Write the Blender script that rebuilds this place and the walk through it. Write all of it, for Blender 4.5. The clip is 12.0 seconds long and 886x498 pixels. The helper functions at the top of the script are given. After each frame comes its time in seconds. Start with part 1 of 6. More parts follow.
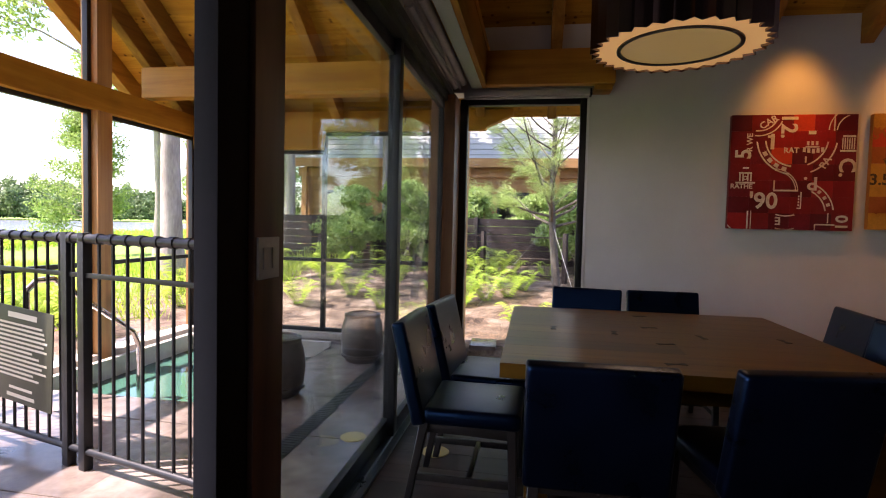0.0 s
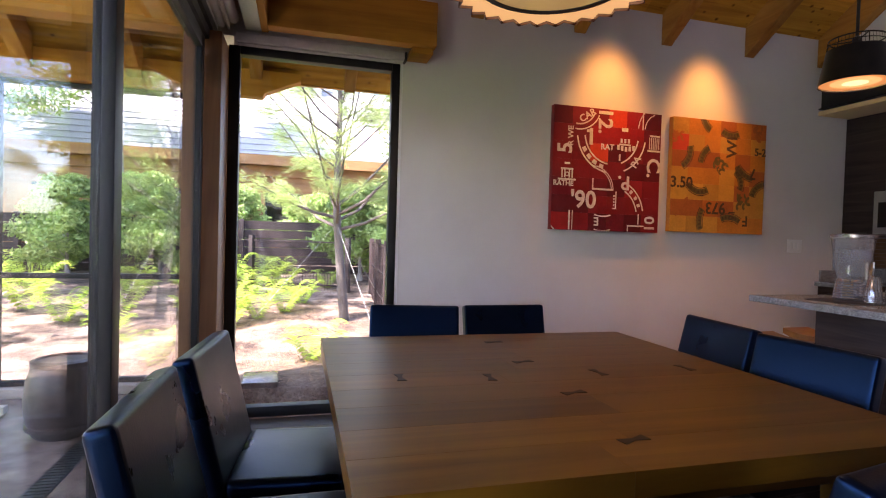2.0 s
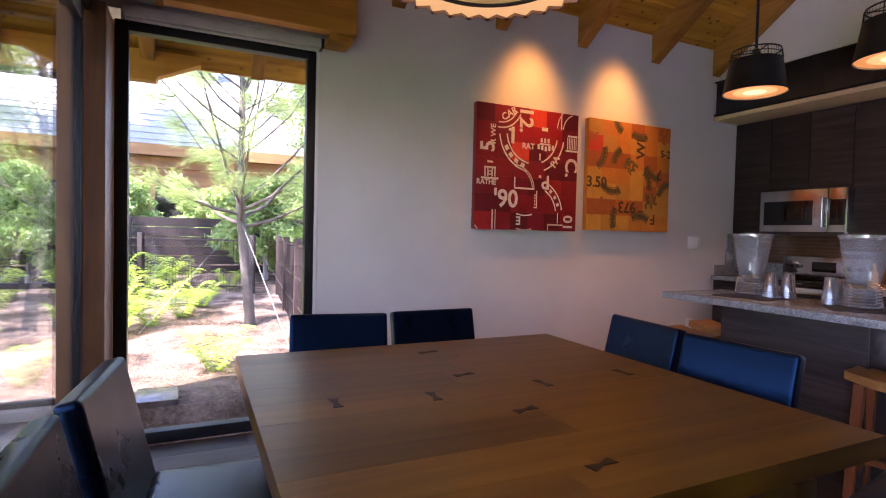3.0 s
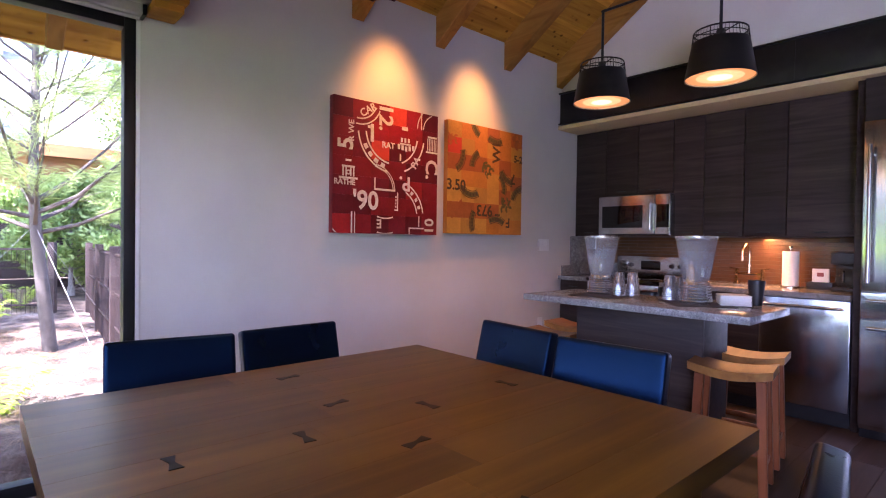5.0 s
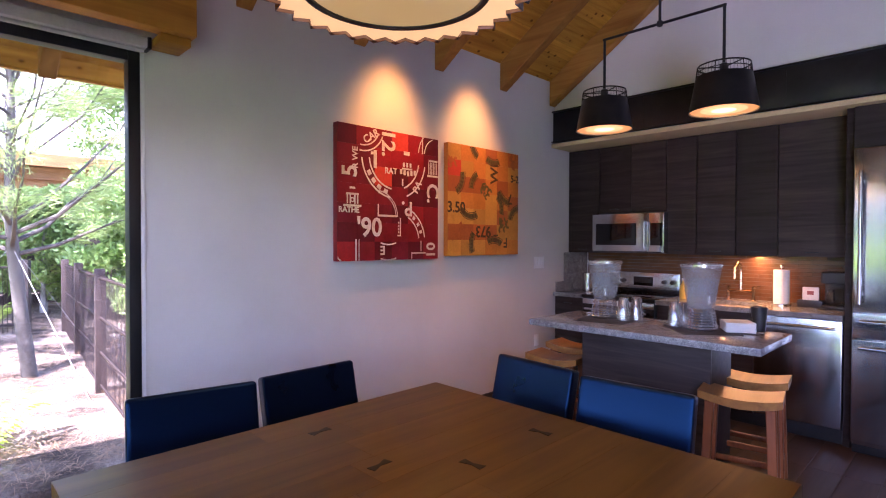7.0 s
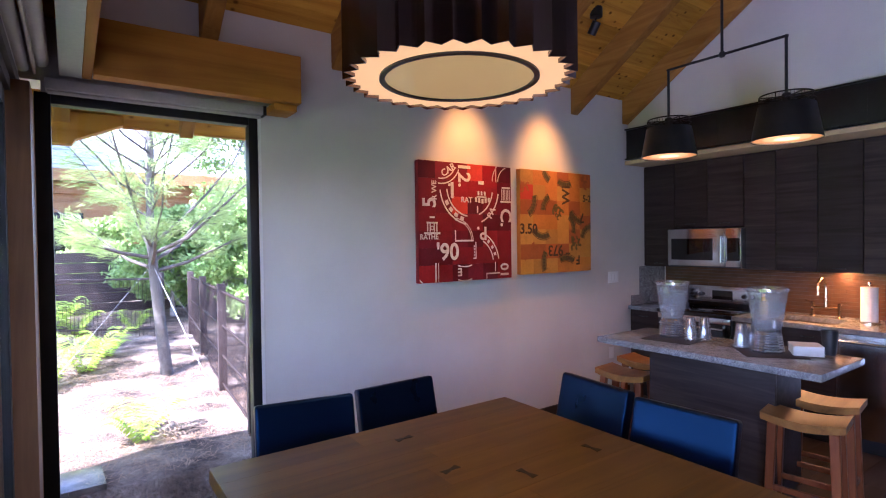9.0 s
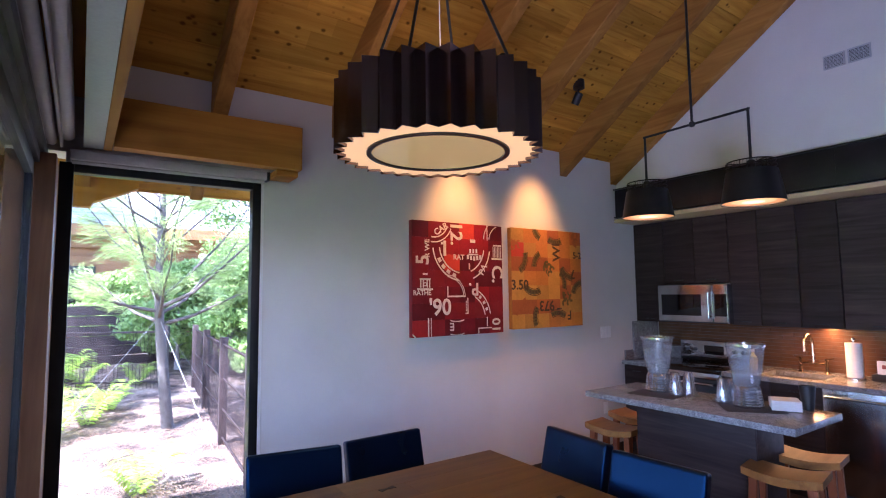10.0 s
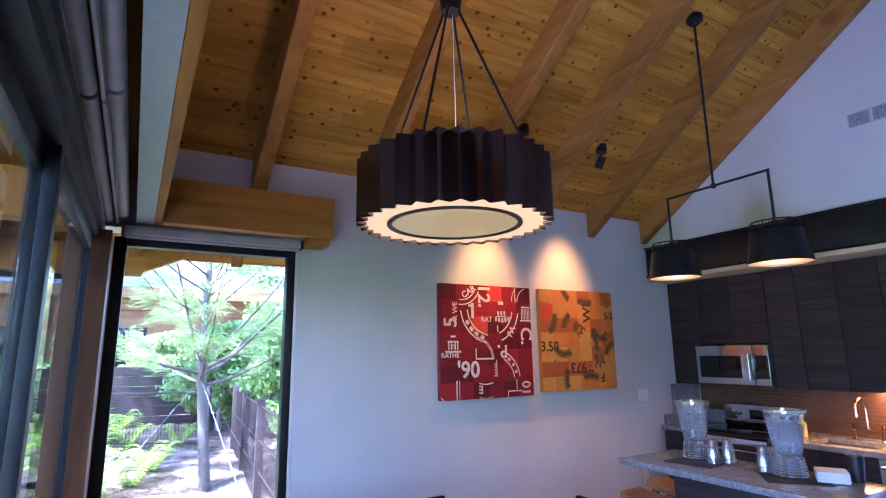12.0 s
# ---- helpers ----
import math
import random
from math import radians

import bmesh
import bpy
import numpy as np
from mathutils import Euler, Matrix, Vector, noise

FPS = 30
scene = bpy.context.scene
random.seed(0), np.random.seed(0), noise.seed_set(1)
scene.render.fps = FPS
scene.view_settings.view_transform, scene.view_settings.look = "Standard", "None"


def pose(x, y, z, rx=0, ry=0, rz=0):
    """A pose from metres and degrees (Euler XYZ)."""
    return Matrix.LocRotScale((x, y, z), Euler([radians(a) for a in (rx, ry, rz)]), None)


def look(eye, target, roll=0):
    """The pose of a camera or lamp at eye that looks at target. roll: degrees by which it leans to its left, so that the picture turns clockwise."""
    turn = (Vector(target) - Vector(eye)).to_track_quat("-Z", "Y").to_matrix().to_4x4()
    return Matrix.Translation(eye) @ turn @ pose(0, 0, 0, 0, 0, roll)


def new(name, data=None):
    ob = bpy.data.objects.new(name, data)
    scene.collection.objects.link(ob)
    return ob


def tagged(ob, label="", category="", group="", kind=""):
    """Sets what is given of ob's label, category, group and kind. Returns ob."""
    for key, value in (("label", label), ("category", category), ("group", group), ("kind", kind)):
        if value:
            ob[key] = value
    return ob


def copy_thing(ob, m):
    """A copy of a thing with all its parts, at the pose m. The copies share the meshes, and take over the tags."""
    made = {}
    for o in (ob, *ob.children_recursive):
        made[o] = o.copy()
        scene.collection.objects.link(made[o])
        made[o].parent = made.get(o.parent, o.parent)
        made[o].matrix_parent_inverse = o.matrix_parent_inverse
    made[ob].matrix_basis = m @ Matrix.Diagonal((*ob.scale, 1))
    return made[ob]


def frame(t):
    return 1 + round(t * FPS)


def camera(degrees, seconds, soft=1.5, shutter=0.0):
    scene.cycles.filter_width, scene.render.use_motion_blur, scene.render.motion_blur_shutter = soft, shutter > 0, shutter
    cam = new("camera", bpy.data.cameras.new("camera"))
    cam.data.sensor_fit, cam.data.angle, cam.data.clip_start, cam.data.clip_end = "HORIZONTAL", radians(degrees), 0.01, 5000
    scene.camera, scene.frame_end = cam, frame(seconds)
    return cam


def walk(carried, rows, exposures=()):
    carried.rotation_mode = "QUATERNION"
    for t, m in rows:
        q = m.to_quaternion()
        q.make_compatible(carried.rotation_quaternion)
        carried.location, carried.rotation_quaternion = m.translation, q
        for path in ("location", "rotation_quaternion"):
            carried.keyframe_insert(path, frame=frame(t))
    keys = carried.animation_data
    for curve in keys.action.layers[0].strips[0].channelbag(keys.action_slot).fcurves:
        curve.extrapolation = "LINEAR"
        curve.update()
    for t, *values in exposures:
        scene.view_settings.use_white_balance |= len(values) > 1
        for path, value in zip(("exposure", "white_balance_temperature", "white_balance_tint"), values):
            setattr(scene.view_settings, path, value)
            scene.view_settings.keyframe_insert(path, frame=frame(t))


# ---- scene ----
cam = camera(80.0, 12.0, soft=1.1)
PATH = [
    (0, pose(0.782, -4.833, 1.293, 87.40, -1.38, 9.73)),
    (0.5, pose(0.738, -4.472, 1.268, 87.93, -1.71, -1.39)),
    (1, pose(0.704, -4.087, 1.236, 88.37, -1.89, -9.45)),
    (1.5, pose(0.625, -3.847, 1.215, 88.75, -1.85, -11.88)),
    (2, pose(0.559, -3.693, 1.236, 88.73, -1.70, -15.17)),
    (2.5, pose(0.524, -3.595, 1.271, 88.48, -1.53, -20.19)),
    (4.5, pose(0.485, -3.275, 1.283, 88.83, -0.93, -38.44)),
    (5, pose(0.555, -3.238, 1.276, 89.12, -0.79, -41.74)),
    (5.5, pose(0.538, -3.189, 1.289, 89.17, -0.62, -43.17)),
    (6, pose(0.494, -3.101, 1.334, 89.05, -0.53, -45.06)),
    (6.5, pose(0.458, -3.077, 1.400, 89.05, -0.24, -45.56)),
    (8.5, pose(0.230, -3.221, 1.622, 88.97, 0.65, -36.72)),
    (9, pose(0.227, -3.419, 1.651, 89.04, 0.74, -35.26)),
    (9.5, pose(0.221, -3.564, 1.655, 91.65, 0.80, -34.94)),
    (10, pose(0.216, -3.650, 1.671, 94.80, 0.61, -34.41)),
    (10.5, pose(0.232, -3.717, 1.666, 96.28, 0.69, -33.93)),
    (11, pose(0.279, -3.747, 1.689, 99.00, 0.69, -33.08)),
    (11.5, pose(0.240, -3.797, 1.709, 100.44, 0.81, -32.17)),
    (12, pose(0.248, -3.802, 1.700, 101.10, 0.77, -29.97)),
]
EXPO = [(0, 1.9, 6700, 33), (1.0, 2.57, 6600, 35), (2.5, 2.9, 6150, 42), (4.5, 3.2, 5600, 49), (6.5, 3.3, 5550, 49), (8.5, 3.13, 5200, 42), (10, 3.16, 5000, 38), (12, 3.4, 4480, 34)]
walk(cam, PATH, EXPO)

# ---- world, sun, large lights ----
world = bpy.data.worlds.new("world")
scene.world = world
world.use_nodes = True
wn = world.node_tree.nodes
sky = wn.new("ShaderNodeTexSky")
sky.sky_type = "NISHITA"
sky.sun_disc = False
SUN_DIR = Vector((-0.60, -0.24, 1.0)).normalized()
sky.sun_elevation = math.asin(SUN_DIR.z)
sky.sun_rotation = math.atan2(SUN_DIR.x, SUN_DIR.y)
world.node_tree.links.new(sky.outputs[0], wn["Background"].inputs[0])
wn["Background"].inputs[1].default_value = 0.15


def lamp(name, kind, energy, color, m, size=0.0, size_y=0.0, spot=0.0, blend=0.5, disk=False):
    data = bpy.data.lights.new(name, kind)
    data.energy, data.color = energy, color
    if kind == "SUN":
        data.angle = radians(size)
    elif kind == "AREA":
        data.shape = "DISK" if disk else "RECTANGLE"
        data.size = size
        if not disk:
            data.size_y = size_y
    else:
        data.shadow_soft_size = size
        if kind == "SPOT":
            data.spot_size, data.spot_blend = radians(spot), blend
    ob = new(name, data)
    ob.matrix_world = m
    return ob


lamp("sun", "SUN", 5.0, (1.0, 0.95, 0.86), look(SUN_DIR * 30, (0, 0, 0)), 0.6)
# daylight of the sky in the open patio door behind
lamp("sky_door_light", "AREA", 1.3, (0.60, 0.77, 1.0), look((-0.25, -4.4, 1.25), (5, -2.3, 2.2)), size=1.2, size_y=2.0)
# fill lamp added in the doorway to lift the gable, for patio bounce
gable_fill = lamp("gable_fill_light", "AREA", 2.1, (0.72, 0.80, 1.0), look((-0.25, -4.4, 0.75), (5.0, -1.9, 3.5)), size=1.2, size_y=1.0)
gable_fill.data.spread = radians(75)
# lamps of the room
WARM = (1.0, 0.44, 0.075)
for sx in (2.87, 3.76):
    lamp("art_spot_light", "SPOT", 13.5, WARM, look((sx, -0.5, 3.2), (sx, 0, 2.1)), 0.05, spot=50, blend=1.0)
    lamp("art_spot_spill", "SPOT", 3.8, (1.0, 0.38, 0.05), look((sx, -0.5, 3.2), (sx, 0, 1.95)), 0.03, spot=66, blend=1.0)
PENDANTS = [(3.745, -1.26), (3.745, -2.02)]
for px, py in PENDANTS:
    lamp("pendant_bulb_light", "SPOT", 1.4, (1.0, 0.6, 0.28), look((px, py, 2.20), (px, py, 0)), 0.08, spot=120, blend=0.6)
CH = (1.539, -1.692, 2.295)
lamp("chandelier_bulb_light", "AREA", 0.9, (1.0, 0.68, 0.36), look((CH[0], CH[1], 2.27), (CH[0], CH[1], 0)), 0.6, disk=True)
# fill lamp added above the drum to brighten the ceiling, not a real bulb
lamp("ceiling_fill_light", "AREA", 0.7, (1.0, 0.66, 0.34), look((CH[0], CH[1], CH[2] + 0.34), (CH[0], CH[1], 6)), 0.5, disk=True)
lamp("under_cabinet_light", "AREA", 2.4, (1.0, 0.48, 0.13), look((5.48, -1.72, 1.325), (5.5, -1.72, 0)), size=0.06, size_y=1.2)

# ---- materials ----
def rgb(c):
    return (c[0], c[1], c[2], 1.0)


def base_nodes(name, rough, metal=0.0, coat=0.0):
    m = bpy.data.materials.new(name)
    m.use_nodes = True
    n, l = m.node_tree.nodes, m.node_tree.links
    b = n["Principled BSDF"]
    b.inputs["Roughness"].default_value = rough
    b.inputs["Metallic"].default_value = metal
    b.inputs["Coat Weight"].default_value = coat
    return m, n, l, b


def place(n, l, stretch=(1, 1, 1), shift=True):
    tc, mp = n.new("ShaderNodeTexCoord"), n.new("ShaderNodeMapping")
    mp.inputs["Scale"].default_value = stretch
    l.new(tc.outputs["Object"], mp.inputs["Vector"])
    if shift:
        oi, mul = n.new("ShaderNodeObjectInfo"), n.new("ShaderNodeMath")
        mul.operation, mul.inputs[1].default_value = "MULTIPLY", 37.0
        l.new(oi.outputs["Random"], mul.inputs[0])
        l.new(mul.outputs[0], mp.inputs["Location"])
    return mp


def noise_node(n, l, mp, scale, detail=5, rough=0.55, distortion=0.0):
    t = n.new("ShaderNodeTexNoise")
    t.inputs["Scale"].default_value, t.inputs["Detail"].default_value = scale, detail
    t.inputs["Roughness"].default_value, t.inputs["Distortion"].default_value = rough, distortion
    l.new(mp.outputs[0], t.inputs["Vector"])
    return t


def ramp(n, l, fac, stops):
    r = n.new("ShaderNodeValToRGB")
    e = r.color_ramp.elements
    while len(e) < len(stops):
        e.new(0.5)
    for el, (p, c) in zip(e, stops):
        el.position, el.color = p, rgb(c)
    l.new(fac, r.inputs[0])
    return r


def mixc(n, l, kind, fac, a, b):
    x = n.new("ShaderNodeMix")
    x.data_type, x.blend_type = "RGBA", kind
    if isinstance(fac, float):
        x.inputs[0].default_value = fac
    else:
        l.new(fac, x.inputs[0])
    for k, v in ((6, a), (7, b)):
        if isinstance(v, tuple):
            x.inputs[k].default_value = rgb(v)
        else:
            l.new(v, x.inputs[k])
    return x.outputs[2]


def bump(n, l, b, height, strength, distance=0.01):
    x = n.new("ShaderNodeBump")
    x.inputs["Strength"].default_value, x.inputs["Distance"].default_value = strength, distance
    l.new(height, x.inputs["Height"])
    l.new(x.outputs[0], b.inputs["Normal"])


def surface(name, c1, c2, scale=8.0, rough=0.5, metal=0.0, relief=0.15, fine=60.0, stretch=(1, 1, 1), coat=0.0, wear=0.12):
    """Two scales of variation between two colours, uneven gloss, fine relief."""
    m, n, l, b = base_nodes(name, rough, metal, coat)
    mp = place(n, l, stretch)
    a, f = noise_node(n, l, mp, scale), noise_node(n, l, mp, fine, 3)
    r = ramp(n, l, a.outputs[0], ((0.3, c1), (0.7, c2)))
    col = mixc(n, l, "OVERLAY", wear, r.outputs[0], f.outputs[0])
    l.new(col, b.inputs["Base Color"])
    rr = n.new("ShaderNodeMapRange")
    rr.inputs["To Min"].default_value, rr.inputs["To Max"].default_value = max(0.03, rough - 0.1), min(1, rough + 0.1)
    l.new(a.outputs[0], rr.inputs[0])
    l.new(rr.outputs[0], b.inputs["Roughness"])
    if relief:
        bump(n, l, b, f.outputs[0], relief, 0.004)
    return m


def wood(name, light, mid, dark, axis=0, rough=0.45, knots=0.0, grain=1.0, coat=0.0, island=False, knot_scale=3.0, vary=0.23, gloss=0.5):
    """Boards with long grain along the axis, and dark knots where wanted."""
    m, n, l, b = base_nodes(name, rough, 0.0, coat)
    b.inputs["Specular IOR Level"].default_value = gloss
    st = [14.0 * grain] * 3
    st[axis] = 0.9 * grain
    mp = place(n, l, tuple(st))
    g = noise_node(n, l, mp, 1.0, 8, 0.62, 0.9)
    r = ramp(n, l, g.outputs[0], ((0.28, dark), (0.5, mid), (0.72, light)))
    col = r.outputs[0]
    mp2 = place(n, l)
    big = noise_node(n, l, mp2, 1.7, 3)
    col = mixc(n, l, "OVERLAY", 0.35, col, big.outputs[0])
    rnd = n.new("ShaderNodeNewGeometry").outputs["Random Per Island"] if island else n.new("ShaderNodeObjectInfo").outputs["Random"]
    hsv, mr = n.new("ShaderNodeHueSaturation"), n.new("ShaderNodeMapRange")
    mr.inputs["To Min"].default_value, mr.inputs["To Max"].default_value = 1 - vary, 1 + vary * 0.9
    l.new(rnd, mr.inputs[0])
    l.new(mr.outputs[0], hsv.inputs["Value"])
    l.new(col, hsv.inputs["Color"])
    col = hsv.outputs[0]
    if knots:
        v = n.new("ShaderNodeTexVoronoi")
        v.inputs["Scale"].default_value = knot_scale
        ks = [1.0, 1.0, 1.0]
        ks[axis] = 0.8
        mk = place(n, l, tuple(ks))
        l.new(mk.outputs[0], v.inputs["Vector"])
        k = ramp(n, l, v.outputs["Distance"], ((0.09, (1, 1, 1)), (0.21, (0, 0, 0))))
        mul = n.new("ShaderNodeMath")
        mul.operation, mul.inputs[1].default_value = "MULTIPLY", knots
        l.new(k.outputs[0], mul.inputs[0])
        col = mixc(n, l, "MIX", mul.outputs[0], col, (dark[0] * 0.35, dark[1] * 0.3, dark[2] * 0.3))
    l.new(col, b.inputs["Base Color"])
    bump(n, l, b, g.outputs[0], 0.12, 0.003)
    return m


def plain(name, c, rough=0.5, metal=0.0, emit=0.0, coat=0.0):
    m, n, l, b = base_nodes(name, rough, metal, coat)
    b.inputs["Base Color"].default_value = rgb(c)
    if emit:
        b.inputs["Emission Color"].default_value = rgb(c)
        b.inputs["Emission Strength"].default_value = emit
    return m


def glass(name, tint=(1, 1, 1), gloss=0.02, ior=1.45):
    m, n, l, b = base_nodes(name, 0.05)
    n.remove(b)
    tr, gl, mx, fr = n.new("ShaderNodeBsdfTransparent"), n.new("ShaderNodeBsdfGlossy"), n.new("ShaderNodeMixShader"), n.new("ShaderNodeLayerWeight")
    tr.inputs[0].default_value = rgb(tint)
    gl.inputs["Roughness"].default_value = gloss
    fr.inputs["Blend"].default_value = 0.5
    pw, ma = n.new("ShaderNodeMath"), n.new("ShaderNodeMath")
    pw.operation, pw.inputs[1].default_value = "POWER", 5.0
    ma.operation, ma.inputs[1].default_value, ma.inputs[2].default_value = "MULTIPLY_ADD", 0.9, ((ior - 1) / (ior + 1)) ** 2
    l.new(fr.outputs["Facing"], pw.inputs[0])
    l.new(pw.outputs[0], ma.inputs[0])
    l.new(ma.outputs[0], mx.inputs[0])
    l.new(tr.outputs[0], mx.inputs[1])
    l.new(gl.outputs[0], mx.inputs[2])
    l.new(mx.outputs[0], n["Material Output"].inputs[0])
    return m


def leafy(name, c1, c2, scale=1.5):
    m, n, l, b = base_nodes(name, 0.5)
    mp = place(n, l)
    a = noise_node(n, l, mp, scale, 3)
    rnd = n.new("ShaderNodeNewGeometry").outputs["Random Per Island"]
    r = ramp(n, l, rnd, ((0.0, c1), (1.0, c2)))
    col = mixc(n, l, "OVERLAY", 0.4, r.outputs[0], a.outputs[0])
    l.new(col, b.inputs["Base Color"])
    b.inputs["Subsurface Weight"].default_value = 0.0
    t, mx = n.new("ShaderNodeBsdfTranslucent"), n.new("ShaderNodeMixShader")
    l.new(col, t.inputs[0])
    mx.inputs[0].default_value = 0.35
    l.new(b.outputs[0], mx.inputs[1])
    l.new(t.outputs[0], mx.inputs[2])
    l.new(mx.outputs[0], n["Material Output"].inputs[0])
    return m


PLASTER = surface("plaster", (0.60, 0.578, 0.545), (0.66, 0.637, 0.605), 2.0, 0.75, relief=0.25, fine=140, wear=0.05)
PINE = wood("ceiling_pine", (0.58, 0.325, 0.040), (0.47, 0.24, 0.026), (0.28, 0.122, 0.013), 0, 0.6, 0.9, 1.0, island=True, knot_scale=12.0, gloss=0.12, vary=0.20)
RAFTER = wood("rafter_fir", (0.42, 0.215, 0.045), (0.33, 0.16, 0.03), (0.23, 0.10, 0.02), 1, 0.6, 0.5, 0.8, knot_scale=2.5, gloss=0.15)
BEAM = wood("beam_fir", (0.56, 0.275, 0.035), (0.48, 0.22, 0.025), (0.35, 0.145, 0.017), 0, 0.5, 0.4, 0.6, knot_scale=1.6, gloss=0.2)
BEAM_Y = wood("beam_fir_long", (0.46, 0.225, 0.027), (0.39, 0.18, 0.02), (0.28, 0.117, 0.013), 1, 0.6, 0.4, 0.6, knot_scale=1.6, gloss=0.1)
POST_Z = wood("post_fir", (0.50, 0.27, 0.10), (0.40, 0.19, 0.06), (0.28, 0.12, 0.04), 2, 0.5, 0.5, 0.6, knot_scale=1.8)
DARKPOST = wood("post_dark_fir", (0.13, 0.06, 0.03), (0.09, 0.04, 0.02), (0.05, 0.02, 0.012), 2, 0.5, 0.4, 0.6)
OAK = wood("table_oak", (0.160, 0.074, 0.0068), (0.117, 0.050, 0.0045), (0.068, 0.027, 0.0027), 0, 0.34, 0.0, 0.7, vary=0.22, gloss=0.25)
WALNUT = wood("key_walnut", (0.014, 0.009, 0.006), (0.010, 0.006, 0.005), (0.006, 0.004, 0.003), 0, 0.4, gloss=0.15)
SEATOAK = wood("stool_oak", (0.40, 0.185, 0.038), (0.31, 0.135, 0.026), (0.21, 0.085, 0.016), 1, 0.35, 0, 0.8)
LEGWOOD = wood("stool_leg", (0.30, 0.090, 0.024), (0.23, 0.065, 0.016), (0.15, 0.042, 0.010), 2, 0.4)
CABINET = wood("cabinet_oak", (0.060, 0.042, 0.036), (0.038, 0.026, 0.023), (0.018, 0.012, 0.011), 1, 0.45, 0, 1.3, gloss=0.2)
FLOORWOOD = wood("floor_oak", (0.084, 0.056, 0.041), (0.060, 0.040, 0.029), (0.038, 0.025, 0.018), 0, 0.45, 0.2, 0.8, knot_scale=2, gloss=0.22)
LEATHER = surface("leather", (0.0010, 0.0016, 0.004), (0.0018, 0.003, 0.008), 5, 0.30, relief=0.1, fine=160, wear=0.2)
# blue sheen of the sky's reflection is tinted into the near-black leather
LEATHER.node_tree.nodes["Principled BSDF"].inputs["Specular Tint"].default_value = (0.14, 0.42, 1.0, 1)
LEATHER.node_tree.nodes["Principled BSDF"].inputs["Specular IOR Level"].default_value = 0.44
CHAIRWOOD = wood("chair_wood", (0.022, 0.015, 0.012), (0.016, 0.011, 0.009), (0.010, 0.007, 0.006), 2, 0.4)
BLACKMETAL = surface("black_metal", (0.012, 0.013, 0.014), (0.022, 0.023, 0.025), 10, 0.4, 0.3, 0.1)
JAMB = surface("matt_black_jamb", (0.005, 0.005, 0.005), (0.009, 0.008, 0.008), 6, 0.8, 0.0, 0.05)
JAMB.node_tree.nodes["Principled BSDF"].inputs["Specular IOR Level"].default_value = 0.12
FRAME = surface("window_frame_black", (0.014, 0.015, 0.016), (0.022, 0.023, 0.024), 6, 0.45, 0.4, 0.06)
STEELBEAM = surface("blackened_steel", (0.018, 0.017, 0.017), (0.04, 0.037, 0.035), 3.5, 0.38, 0.6, 0.12, fine=30)
STAINLESS = surface("stainless", (0.46, 0.47, 0.48), (0.56, 0.57, 0.58), 2.5, 0.17, 1.0, 0.10, fine=5, stretch=(1, 3, 0.25), wear=0.04)
CHROME = plain("chrome", (0.75, 0.72, 0.68), 0.12, 1.0)
BRONZE = surface("bronze", (0.30, 0.21, 0.12), (0.42, 0.30, 0.18), 20, 0.25, 1.0, 0.05)
BLACKGLASS = plain("black_glass", (0.006, 0.006, 0.007), 0.06)
BLACKPLASTIC = surface("black_plastic", (0.012, 0.012, 0.013), (0.02, 0.02, 0.021), 12, 0.4, 0, 0.1)
GRANITE_M, gn, gl_, gb = base_nodes("granite", 0.18)
gmp = place(gn, gl_)
ga, gb2 = noise_node(gn, gl_, gmp, 150, 6, 0.6, 0.8), noise_node(gn, gl_, gmp, 9, 6, 0.65, 2.6)
gr = ramp(gn, gl_, ga.outputs[0], ((0.30, (0.085, 0.087, 0.090)), (0.45, (0.19, 0.193, 0.197)), (0.58, (0.29, 0.29, 0.29)), (0.74, (0.42, 0.415, 0.40))))
gl_.new(mixc(gn, gl_, "OVERLAY", 0.85, gr.outputs[0], gb2.outputs[0]), gb.inputs["Base Color"])
# cream paint with the pendants' warm light mixed into its yellow tone
SOFFIT = surface("soffit_paint", (0.58, 0.44, 0.22), (0.64, 0.49, 0.26), 3, 0.6, relief=0.1)
SHADE_TUBE = surface("shade_fabric", (0.40, 0.39, 0.37), (0.48, 0.46, 0.44), 8, 0.55, 0, 0.15)
VENTGREY = surface("vent_paint", (0.40, 0.41, 0.43), (0.46, 0.47, 0.49), 5, 0.5, relief=0.03)
WHITE = surface("white_plastic", (0.75, 0.75, 0.74), (0.8, 0.8, 0.79), 5, 0.4, relief=0.03)
PAPER = surface("paper", (0.78, 0.77, 0.75), (0.85, 0.84, 0.82), 30, 0.8, relief=0.2)
GLASS = glass("window_glass", (0.93, 0.97, 0.95))
CLEAR = glass("clear_plastic", (0.90, 0.92, 0.93), 0.05, 1.5)
FROST_M, fn, fl, fb = base_nodes("frosted_plastic", 0.35)
fb.inputs["Base Color"].default_value = (0.36, 0.39, 0.42, 1)
ft, fm = fn.new("ShaderNodeBsdfTransparent"), fn.new("ShaderNodeMixShader")
fm.inputs[0].default_value = 0.33
fl.new(ft.outputs[0], fm.inputs[1])
fl.new(fb.outputs[0], fm.inputs[2])
fl.new(fm.outputs[0], fn["Material Output"].inputs[0])
CUP_M, cn, cl, cb = base_nodes("cup_plastic", 0.2)
cb.inputs["Base Color"].default_value = (0.55, 0.57, 0.60, 1)
cb.inputs["Metallic"].default_value = 0.7
cb.inputs["Specular IOR Level"].default_value = 1.0
cb.inputs["Roughness"].default_value = 0.12
ct, cm = cn.new("ShaderNodeBsdfTransparent"), cn.new("ShaderNodeMixShader")
cm.inputs[0].default_value = 0.55
cl.new(ct.outputs[0], cm.inputs[1])
cl.new(cb.outputs[0], cm.inputs[2])
